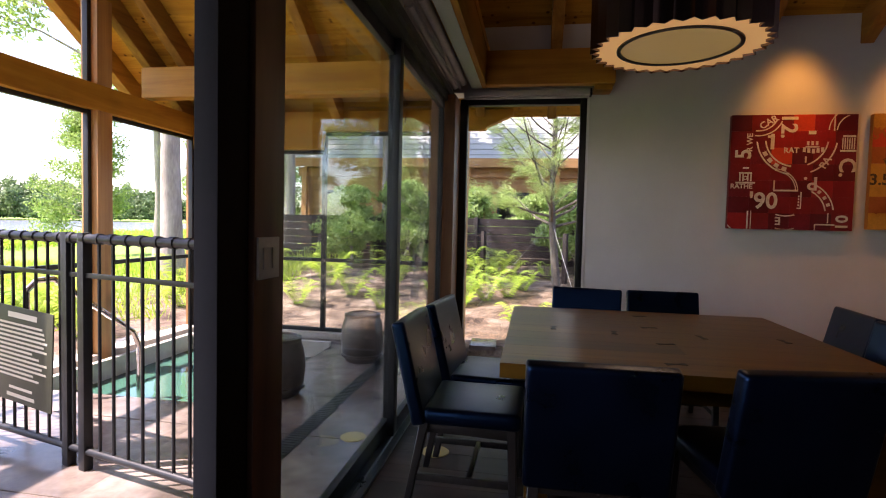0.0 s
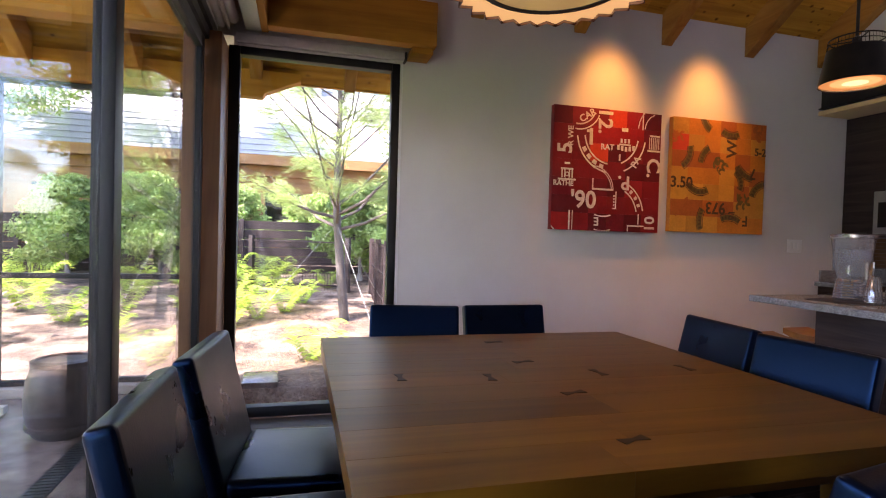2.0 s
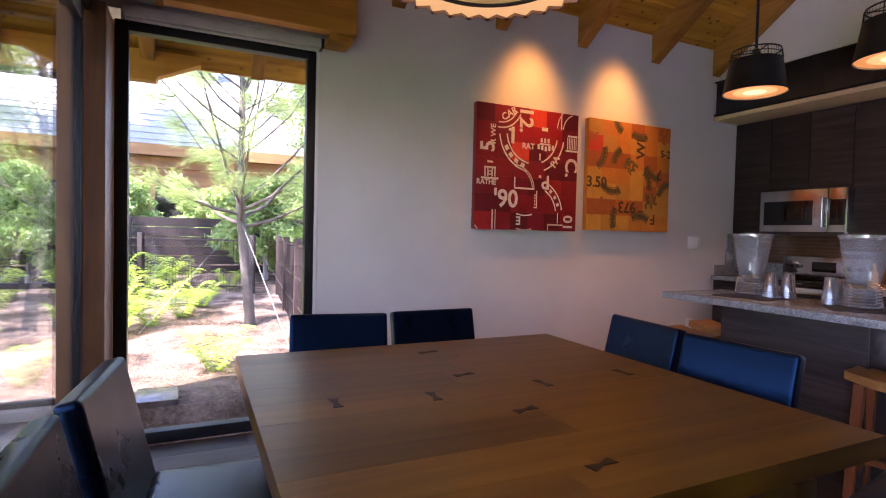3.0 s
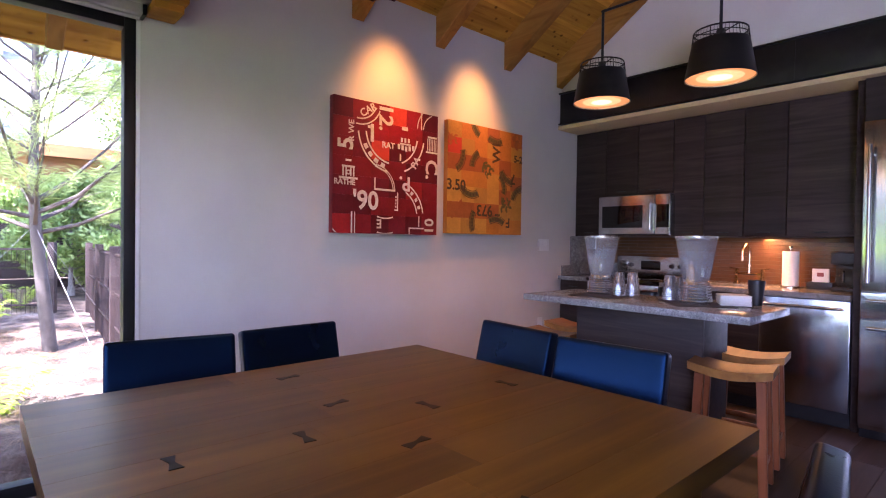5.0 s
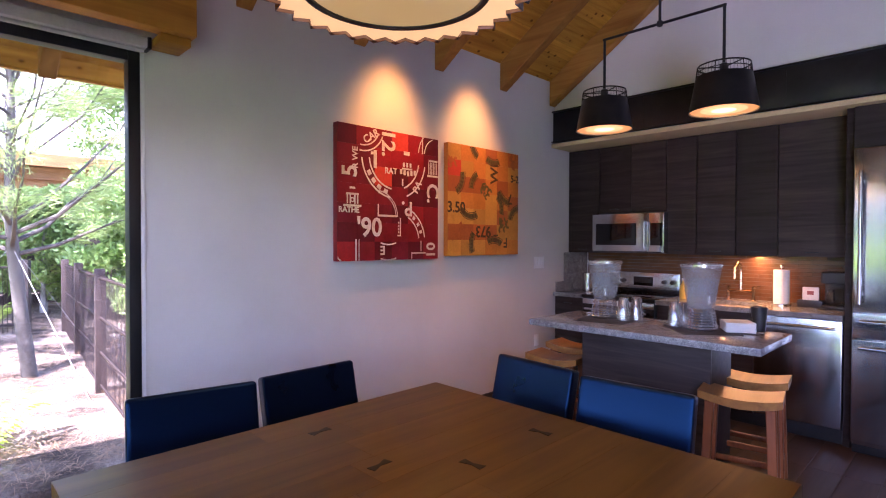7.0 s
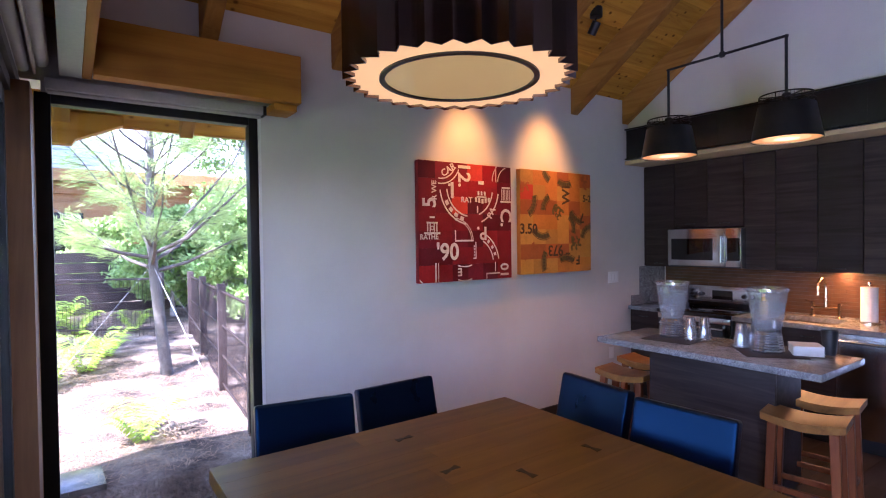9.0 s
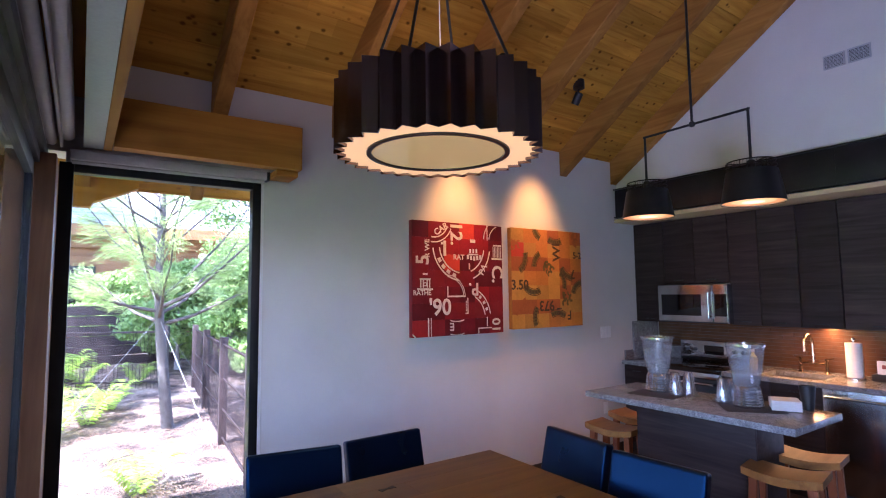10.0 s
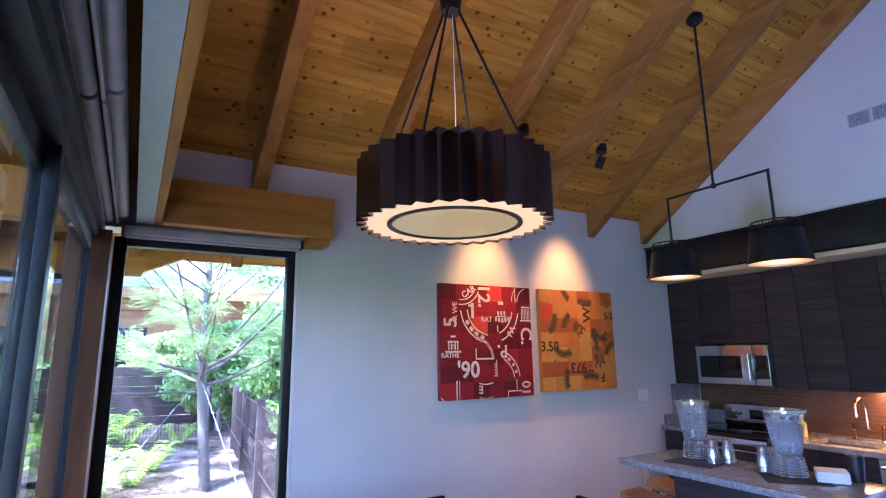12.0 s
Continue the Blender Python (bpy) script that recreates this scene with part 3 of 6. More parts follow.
def dining_chair():
    """Front towards +y, origin on the floor under the seat's middle."""
    c = thing("dining_chair", "dark leather dining chair with black wooden legs, at the oak table", "chair", group="chairs round the table")
    s = B()
    bx(s, -0.235, -0.20, 0.40, 0.235, 0.24, 0.475, 0.03, 4)
    part("seat", s, LEATHER, c)
    b = B()
    bx(b, -0.245, -0.03, 0.0, 0.245, 0.036, 0.47, 0.020, 4)
    for v in b.verts:
        v.co.y -= 0.03 * (1 - (v.co.x / 0.245) ** 2) * (v.co.z / 0.47) * (1 if v.co.y > 0 else 0.6)
    bmesh.ops.transform(b, matrix=pose(0, -0.215, 0.395, 13), verts=b.verts)
    part("backrest", b, LEATHER, c)
    for x in (-0.238, 0.238):
        part("piping", rod(B(), (x, -0.205, 0.42), (x, -0.30, 0.84), 0.005, n=6), LEATHER, c)
    for nm, x, y, x2, y2 in (("leg", -0.205, 0.20, -0.215, 0.215), ("leg", 0.205, 0.20, 0.215, 0.215), ("leg", -0.205, -0.19, -0.215, -0.27), ("leg", 0.205, -0.19, 0.215, -0.27)):
        b = B()
        vs = bmesh.ops.create_cube(b, size=1.0, matrix=Matrix.Diagonal((0.042, 0.042, 0.41, 1)))["verts"]
        for v in vs:
            k = 0.5 - v.co.z / 0.41
            v.co.x, v.co.y, v.co.z = v.co.x * (1 - 0.25 * k) + x + (x2 - x) * k, v.co.y * (1 - 0.25 * k) + y + (y2 - y) * k, v.co.z + 0.205
        bmesh.ops.bevel(b, geom=list(b.edges), offset=0.004, segments=1, affect="EDGES")
        part(nm, b, CHAIRWOOD, c)
    part("rail", bx(B(), -0.20, -0.205, 0.355, 0.20, 0.215, 0.41, 0.004), CHAIRWOOD, c)
    for x in (-0.21, 0.21):
        part("stretcher", bx(B(), x - 0.012, -0.235, 0.14, x + 0.012, 0.20, 0.17, 0.003), CHAIRWOOD, c)
    part("stretcher", bx(B(), -0.20, 0.0, 0.14, 0.20, 0.022, 0.17, 0.003), CHAIRWOOD, c)
    return c


chair = dining_chair()
# the backrest's top lies 0.33 behind the origin
CHAIRS = [(1.129, -1.145, 170), (1.715, -1.152, 181.5), (2.296, -1.484, 84.6), (2.243, -2.085, 94.4), (0.57, -1.79, -94.9), (0.52, -2.33, -91), (1.01, -2.77, 1), (1.63, -2.69, 10)]
chair.matrix_basis = pose(CHAIRS[0][0], CHAIRS[0][1], 0, 0, 0, CHAIRS[0][2])
for x, y, a in CHAIRS[1:]:
    copy_thing(chair, pose(x, y, 0, 0, 0, a))


# ---- kitchen ----
w = B()
bx(w, KX - 0.006, -3.56, 2.452, KX + 0.10, 0.0, 2.462)
bx(w, KX - 0.03, -3.56, 2.465, KX - 0.002, -0.003, 2.775, 0.003)
bx(w, KX - 0.06, -3.56, 2.77, KX - 0.002, -0.003, 2.783, 0.002)
bx(w, KX - 0.06, -3.56, 2.465, KX - 0.031, -0.003, 2.477, 0.002)
steel = thing("steel_beam", "blackened steel channel beam over the kitchen", "beam", kind="structure")
part("channel", w, STEELBEAM, steel)
for y in (-0.95, -2.05, -3.1):
    part("weld_seam", bx(B(), KX - 0.0325, y - 0.004, 2.485, KX - 0.0305, y + 0.004, 2.76), STEELBEAM, steel)
w = B()
bx(w, KX - 0.06, -3.56, 2.412, KBACK, -0.003, 2.451, 0.004)
soffit = solid("soffit", w, SOFFIT, "cream painted soffit under the steel beam", "soffit")

UF, UZ0, UZ1 = 5.31, 1.345, 2.408


def cupboard(name, y0, y1, z0, z1, xf, doors, label, depth, handle="bottom"):
    """A cabinet unit on the kitchen wall with flat doors facing the room."""
    c = thing(name, label, "cabinet")
    part("body", bx(B(), xf + 0.021, y0, z0, xf + depth, y1, z1), CABINET, c)
    wd = (y1 - y0) / doors
    for i in range(doors):
        a, b2 = y0 + wd * i, y0 + wd * (i + 1)
        d = part("door", bx(B(), xf, a + 0.002, z0 + 0.002, xf + 0.02, b2 - 0.002, z1 - 0.002, 0.002, 1), CABINET, c)
        hz = z0 + 0.035 if handle == "bottom" else z1 - 0.06
        hb = B()
        rod(hb, (xf - 0.022, (a + b2) / 2 - 0.045, hz), (xf - 0.022, (a + b2) / 2 + 0.045, hz), 0.004, n=8)
        for q in (-0.04, 0.04):
            rod(hb, (xf - 0.022, (a + b2) / 2 + q, hz), (xf, (a + b2) / 2 + q, hz), 0.0035, n=6)
        part("handle", hb, BLACKMETAL, d, "small black bar handle")
    return c


LAB = "dark stained oak wall cabinet with a small black handle"
cupboard("wall_cabinet", -0.36, -0.004, UZ0, UZ1, UF, 1, LAB, KBACK - UF - 0.002)
cupboard("wall_cabinet", -1.04, -0.362, 1.745, UZ1, UF, 2, "dark stained oak cabinet above the microwave", KBACK - UF - 0.002)
for a, b in ((-1.31, -1.042), (-1.63, -1.312), (-1.94, -1.632), (-2.41, -1.942)):
    cupboard("wall_cabinet", a, b, UZ0, UZ1, UF, 1, LAB, KBACK - UF - 0.002)
w = B()
bx(w, 5.08, -2.455, 0.0, KBACK, -2.412, 2.408, 0.002)
side_panel = solid("tall_cabinet", w, CABINET, "tall narrow dark oak filler unit beside the fridge", "cabinet", "")
cupboard("fridge_cabinet", -3.42, -2.458, 2.115, UZ1, 5.04, 2, "dark oak cabinet above the steel fridge", KBACK - 5.04 - 0.002)

mw = thing("microwave", "stainless steel over-the-range microwave under dark cabinets", "microwave", pose(5.215, -0.70, 1.355))
part("case", bx(B(), 0.02, -0.36, 0.0, 0.42, 0.36, 0.374, 0.004), STAINLESS, mw)
part("door", bx(B(), 0.0, -0.215, 0.012, 0.019, 0.36, 0.374, 0.006), STAINLESS, mw)
part("door_window", bx(B(), -0.003, -0.10, 0.07, 0.0, 0.32, 0.28, 0.001), BLACKGLASS, mw, "dark glass window")
part("control_panel", bx(B(), 0.0, -0.36, 0.012, 0.019, -0.22, 0.374, 0.004), STAINLESS, mw)
part("keypad", bx(B(), -0.003, -0.35, 0.07, 0.0, -0.235, 0.28, 0.001), BLACKGLASS, mw)
hb = B()
rod(hb, (-0.035, -0.19, 0.05), (-0.035, -0.19, 0.30), 0.011, n=12)
for z in (0.07, 0.28):
    rod(hb, (-0.035, -0.19, z), (0.0, -0.19, z), 0.008, n=8)
part("handle", hb, STAINLESS, mw)
part("badge", lathe(B(), [(0, 0), (0.011, 0), (0.011, 0.002), (0, 0.002)], 16), CHROME, mw).matrix_basis = pose(-0.0005, 0.07, 0.335, 0, -90, 0)
part("vent_slot", bx(B(), -0.001, -0.34, 0.002, 0.012, 0.34, 0.011), BLACKPLASTIC, mw)

CZ = 0.94
rg = thing("range", "stainless electric range with a black glass cooktop", "range", pose(5.03, -0.70, 0))
part("body", bx(B(), 0.02, -0.36, 0.04, 0.64, 0.36, CZ - 0.03, 0.004), BLACKPLASTIC, rg)
part("cooktop", bx(B(), -0.01, -0.365, CZ - 0.029, 0.60, 0.365, CZ + 0.004, 0.006), BLACKGLASS, rg)
part("oven_door", bx(B(), 0.0, -0.355, 0.24, 0.019, 0.355, CZ - 0.09, 0.005), BLACKGLASS, rg)
part("drawer", bx(B(), 0.0, -0.355, 0.06, 0.019, 0.355, 0.23, 0.005), STAINLESS, rg)
hb = B()
rod(hb, (-0.045, -0.31, CZ - 0.13), (-0.045, 0.31, CZ - 0.13), 0.012)
for y in (-0.28, 0.28):
    rod(hb, (-0.045, y, CZ - 0.13), (0.0, y, CZ - 0.13), 0.009, n=8)
part("handle", hb, STAINLESS, rg)
part("door_top_trim", bx(B(), -0.002, -0.355, CZ - 0.088, 0.019, 0.355, CZ - 0.035, 0.004), STAINLESS, rg)
bg = part("backguard", bx(B(), 0.56, -0.365, CZ + 0.004, 0.64, 0.365, CZ + 0.21, 0.012), STAINLESS, rg)
part("display", bx(B(), 0.556, -0.10, CZ + 0.075, 0.56, 0.10, CZ + 0.165, 0.001), BLACKGLASS, bg)
part("lower_band", bx(B(), 0.556, -0.36, CZ + 0.006, 0.561, 0.36, CZ + 0.045), BLACKGLASS, bg)
for y in (-0.30, -0.215, 0.215, 0.30):
    k = lathe(B(), [(0, 0.03), (0.018, 0.03), (0.024, 0.0), (0, 0)], 20)
    bmesh.ops.transform(k, matrix=pose(0.56, y, CZ + 0.12, 0, -90, 0), verts=k.verts)
    part("knob", k, BLACKPLASTIC, bg)

LABB = "dark stained oak base cabinet under the granite counter"
cupboard("base_cabinet", -0.325, -0.004, 0.10, CZ - 0.04, 5.06, 1, LABB, KBACK - 5.062, "top")
cupboard("base_cabinet", -1.84, -1.072, 0.10, CZ - 0.04, 5.06, 2, LABB, KBACK - 5.062, "top")
w = B()
bx(w, 5.12, -2.41, 0.0, KBACK - 0.01, -1.05, 0.099)
bx(w, 5.12, -0.325, 0.0, KBACK - 0.01, -0.004, 0.099)
toe = solid("toe_kick", w, BLACKPLASTIC, "black toe kick under the base cabinets", "trim")
dw = thing("dishwasher", "stainless steel dishwasher with a bar handle", "dishwasher", pose(5.05, -2.125, 0))
part("door", bx(B(), 0.0, -0.28, 0.12, 0.03, 0.28, CZ - 0.045, 0.006), STAINLESS, dw)
part("body", bx(B(), 0.031, -0.28, 0.10, 0.60, 0.28, CZ - 0.05), BLACKPLASTIC, dw)
part("toe_panel", bx(B(), 0.05, -0.28, 0.02, 0.07, 0.28, 0.099), BLACKPLASTIC, dw)
hb = B()
rod(hb, (-0.04, -0.25, CZ - 0.10), (-0.04, 0.25, CZ - 0.10), 0.011)
for y in (-0.235, 0.235):
    rod(hb, (-0.04, y, CZ - 0.10), (0.0, y, CZ - 0.10), 0.009, n=8)
part("handle", hb, STAINLESS, dw)
fr = thing("fridge", "tall stainless steel fridge with freezer drawers", "fridge", pose(4.97, -2.945, 0))
part("body", bx(B(), 0.03, -0.475, 0.06, 0.66, 0.475, 2.09, 0.004), STAINLESS, fr)
for nm, z0, z1 in (("door", 0.98, 2.105), ("drawer", 0.80, 0.972), ("drawer", 0.09, 0.792)):
    d = part(nm, bx(B(), 0.0, -0.475, z0, 0.029, 0.475, z1, 0.008, 3), STAINLESS, fr)
    hb = B()
    if nm == "door":
        rod(hb, (-0.055, 0.43, z0 + 0.06), (-0.055, 0.43, z1 - 0.16), 0.012)
        for z in (z0 + 0.12, z1 - 0.22):
            rod(hb, (-0.055, 0.43, z), (0, 0.43, z), 0.009, n=8)
    else:
        rod(hb, (-0.05, -0.42, z1 - 0.05), (-0.05, 0.43, z1 - 0.05), 0.012)
        for y in (-0.38, 0.39):
            rod(hb, (-0.05, y, z1 - 0.05), (0, y, z1 - 0.05), 0.009, n=8)
    part("handle", hb, STAINLESS, d)
part("base_grille", bx(B(), 0.04, -0.47, 0.0, 0.06, 0.47, 0.085, 0.002), BLACKPLASTIC, fr)

w = B()
bx(w, 5.02, -0.33, CZ - 0.039, KBACK - 0.002, -0.003, CZ, 0.004)
ct1 = solid("kitchen_counter_short", w, GRANITE_M, "grey granite counter beside the range", "counter", "")
w = B()
SX0, SX1, SY0, SY1 = 5.15, 5.49, -1.80, -1.32
for a in ((5.02, -2.41, SX0, -1.07), (SX1, -2.41, KBACK - 0.002, -1.07), (SX0, -2.41, SX1, SY0), (SX0, SY1, SX1, -1.07)):
    bx(w, a[0], a[1], CZ - 0.039, a[2], a[3], CZ)
ct2 = solid("kitchen_counter", w, GRANITE_M, "polished granite counter with an undermount sink", "counter", "")
w = B()
for a in ((SX0 - 0.01, SY0, CZ - 0.2, SX0, SY1, CZ - 0.04), (SX1, SY0, CZ - 0.2, SX1 + 0.01, SY1, CZ - 0.04), (SX0, SY0 - 0.01, CZ - 0.2, SX1, SY0, CZ - 0.04), (SX0, SY1, CZ - 0.2, SX1, SY1 + 0.01, CZ - 0.04), (SX0, SY0, CZ - 0.21, SX1, SY1, CZ - 0.2)):
    bx(w, *a)
sink = solid("sink", w, STAINLESS, "stainless undermount sink in the granite counter", "sink", "")
w = B()
bx(w, KBACK - 0.02, -0.305, CZ + 0.001, KBACK - 0.001, -0.004, CZ + 0.12, 0.002)
bx(w, 5.22, -0.022, CZ + 0.001, KBACK - 0.021, -0.003, UZ0 - 0.002, 0.002)
bx(w, 5.07, -0.022, CZ + 0.001, 5.2195, -0.003, CZ + 0.10, 0.002)
splash_stone = solid("counter_upstand", w, GRANITE_M, "granite upstand behind the short counter", "trim")
w = B()
bx(w, KBACK - 0.003, -2.412, CZ + 0.001, KBACK - 0.0005, -0.31, UZ0 + 0.05)
bx(w, KBACK - 0.003, -0.3099, CZ + 0.121, KBACK - 0.0005, -0.023, UZ0 + 0.05)
splash = solid("backsplash", w, GROUT, "brown grouted backing of the tile backsplash", "backsplash")
fc = thing("faucet", "bronze bridge kitchen faucet with a gooseneck spout", "faucet", pose(5.54, -1.61, CZ))
part("bridge", tube(B(), [Vector((0, -0.10, 0.09)), Vector((0, 0.10, 0.09))], 0.010), BRONZE, fc)
sp = [Vector((0, 0, 0.09)), Vector((0, 0, 0.26))] + [Vector((-0.085 + 0.085 * math.cos(a), 0, 0.26 + 0.085 * math.sin(a))) for a in [math.pi * i / 10 for i in range(1, 11)]] + [Vector((-0.17, 0, 0.20))]
part("spout", tube(B(), sp, 0.011), BRONZE, fc)
for y in (-0.10, 0.10):
    part("post", lathe(B(), [(0.024, 0), (0.024, 0.01), (0.013, 0.02), (0.013, 0.12), (0.018, 0.13), (0, 0.135)], 16, (0, y, 0)), BRONZE, fc)
    part("lever", rod(B(), (0, y, 0.128), (0, y * 1.55, 0.14), 0.006, n=8), BRONZE, fc)
pt = thing("paper_towel_holder", "white paper towel roll on an upright holder", "paper towels", pose(5.45, -1.94, CZ))
part("base", lathe(B(), [(0, 0), (0.075, 0), (0.075, 0.012), (0, 0.014)], 28), CHROME, pt)
part("roll", lathe(B(), [(0.02, 0.016), (0.058, 0.016), (0.058, 0.29), (0.02, 0.29)], 32), PAPER, pt, "white paper roll")
part("rod", lathe(B(), [(0.006, 0.014), (0.006, 0.31), (0.014, 0.315), (0.012, 0.33), (0, 0.335)], 12), CHROME, pt)
cd = thing("coffee_caddy", "black caddy with white coffee packets on the counter", "caddy", pose(5.48, -2.14, CZ))
part("tray", bx(B(), -0.06, -0.085, 0, 0.06, 0.085, 0.055, 0.004), BLACKPLASTIC, cd)
pk = part("packet", bx(B(), -0.03, -0.055, 0.056, -0.005, 0.055, 0.16, 0.004), PAPER, cd, "white coffee packet")
part("emblem", bx(B(), -0.0325, -0.022, 0.10, -0.0305, 0.022, 0.13), plain("packet_print", (0.30, 0.08, 0.07), 0.6), pk)
part("packet", bx(B(), 0.0, -0.05, 0.056, 0.03, 0.05, 0.145, 0.004), surface("kraft", (0.3, 0.2, 0.15), (0.4, 0.28, 0.2), 8, 0.8), cd)
cf = thing("coffee_maker", "small black drip coffee maker with glass carafe", "coffee maker", pose(5.45, -2.31, CZ))
part("base", bx(B(), -0.11, -0.085, 0, 0.10, 0.085, 0.03, 0.008), BLACKPLASTIC, cf)
part("tower", bx(B(), 0.03, -0.08, 0.031, 0.10, 0.08, 0.24, 0.008), BLACKPLASTIC, cf)
part("brew_head", bx(B(), -0.11, -0.085, 0.20, 0.10, 0.085, 0.29, 0.015, 3), BLACKPLASTIC, cf)
part("carafe", lathe(B(), [(0.05, 0.032), (0.068, 0.07), (0.068, 0.11), (0.045, 0.155), (0.048, 0.17)], 24, (-0.04, 0, 0)), CLEAR, cf, "clear glass carafe")
part("carafe_handle", tube(B(), [Vector((-0.11, 0, 0.15)), Vector((-0.14, 0, 0.14)), Vector((-0.14, 0, 0.08)), Vector((-0.107, 0, 0.07))], 0.008), BLACKPLASTIC, cf)
cn2 = thing("utensil_canister", "stainless canister on the short counter", "canister", pose(5.36, -0.21, CZ))
part("can", lathe(B(), [(0, 0), (0.055, 0), (0.055, 0.19), (0.05, 0.19), (0.05, 0.01)], 28), STAINLESS, cn2)
sb = thing("soap_bottle", "small yellow-labelled soap bottle by the range", "bottle", pose(5.38, -1.18, CZ))
part("bottle", lathe(B(), [(0, 0), (0.035, 0), (0.035, 0.11), (0.014, 0.14), (0.014, 0.16)], 20), surface("yellow_label", (0.65, 0.5, 0.08), (0.7, 0.55, 0.1), 8, 0.4), sb)
part("cap", lathe(B(), [(0.016, 0.16), (0.016, 0.185), (0, 0.187)], 16), WHITE, sb)

# wall outlets
for y, z, g in ((4.775, 1.25, 3), (4.735, 0.48, 1)):
    o = thing("wall_outlet", "white plastic outlet plate on the plaster wall", "outlet", pose(y, -0.001, z))
    wd = 0.035 + 0.023 * (g - 1)
    part("plate", bx(B(), -wd, -0.007, -0.058, wd, 0, 0.058, 0.003), WHITE, o)
    for i in range(g):
        xx = (i - (g - 1) / 2) * 0.046
        part("rocker", bx(B(), xx - 0.015, -0.0115, -0.033, xx + 0.015, -0.0072, 0.033, 0.002), WHITE, o)

# ---- island with its stools ----
IX0, IX1, IY0, IY1, IZ = 3.43, 4.07, -2.31, -0.865, 0.918
top = solid("island_counter", bx(B(), IX0, IY0, IZ - 0.042, IX1, IY1, IZ, 0.006), GRANITE_M, "grey veined granite island top", "counter", "")
isl = thing("kitchen_island", "dark oak kitchen island base under granite", "island")
part("body", bx(B(), 3.66, -2.0, 0.08, 4.00, -1.165, IZ - 0.043, 0.003), CABINET, isl)
part("plinth", bx(B(), 3.68, -1.98, 0, 3.98, -1.185, 0.079), BLACKPLASTIC, isl)
part("back_panel", bx(B(), 3.64, -2.0, 0.0, 3.659, -1.165, IZ - 0.043, 0.002), CABINET, isl)


def bar_stool():
    s = thing("bar_stool", "saddle-seat oak bar stool with reddish legs at the island", "stool", group="stools at the island")
    b = B()
    nx, ny = 14, 5
    wx, wy = 0.20, 0.125
    grid = []
    for k, dz in ((0, 0.0), (1, -0.048)):
        layer = []
        for i in range(nx + 1):
            u = -1 + 2 * i / nx
            layer.append([b.verts.new((u * wx, (-1 + 2 * j / ny) * wy, 0.618 + 0.026 * u * u + dz * (1 - 0.15 * abs(u)))) for j in range(ny + 1)])
        grid.append(layer)
    for k in (0, 1):
        for i in range(nx):
            for j in range(ny):
                b.faces.new((grid[k][i][j], grid[k][i + 1][j], grid[k][i + 1][j + 1], grid[k][i][j + 1]))
    for i in range(nx):
        for j in (0, ny):
            b.faces.new((grid[0][i][j], grid[0][i + 1][j], grid[1][i + 1][j], grid[1][i][j]))
    for j in range(ny):
        for i in (0, nx):
            b.faces.new((grid[0][i][j], grid[0][i][j + 1], grid[1][i][j + 1], grid[1][i][j]))
    part("seat", b, SEATOAK, s, "pale oak saddle seat", smooth=50)
    for sx in (-1, 1):
        for sy in (-1, 1):
            b = B()
            vs = bmesh.ops.create_cube(b, size=1.0, matrix=Matrix.Diagonal((0.048, 0.042, 0.585, 1)))["verts"]
            for v in vs:
                k = 0.5 - v.co.z / 0.585
                v.co = Vector((v.co.x * (1 - 0.15 * k) + sx * (0.145 + 0.022 * k), v.co.y * (1 - 0.15 * k) + sy * (0.085 + 0.025 * k), v.co.z + 0.2925))
            bmesh.ops.bevel(b, geom=list(b.edges), offset=0.004, segments=1, affect="EDGES")
            part("leg", b, LEGWOOD, s)
    for sy in (-1, 1):
        part("stretcher", bx(B(), -0.15, sy * 0.102 - 0.010, 0.20, 0.15, sy * 0.102 + 0.010, 0.232, 0.003), LEGWOOD, s)
    for sx in (-1, 1):
        part("stretcher", bx(B(), sx * 0.162 - 0.010, -0.10, 0.13, sx * 0.162 + 0.010, 0.10, 0.162, 0.003), LEGWOOD, s)
    return s


st = bar_stool()
STOOLS = [(3.61, -2.17, 100), (4.06, -2.10, 98), (3.70, -0.93, 96), (4.15, -0.80, 92)]
st.matrix_basis = pose(STOOLS[0][0], STOOLS[0][1], 0, 0, 0, STOOLS[0][2])
for x, y, a in STOOLS[1:]:
    copy_thing(st, pose(x, y, 0, 0, 0, a))

# things on the island
MAT_ = surface("dark_mat", (0.02, 0.018, 0.017), (0.032, 0.028, 0.026), 30, 0.8, relief=0.3)
for x, y, a in ((3.80, -1.27, 8), (3.82, -1.88, 40)):
    m = thing("serving_mat", "dark woven serving mat on the granite", "mat", pose(x, y, IZ, 0, 0, a), group="mats on the island")
    part("mat", bx(B(), -0.19, -0.17, 0.0005, 0.19, 0.17, 0.005, 0.001), MAT_, m)


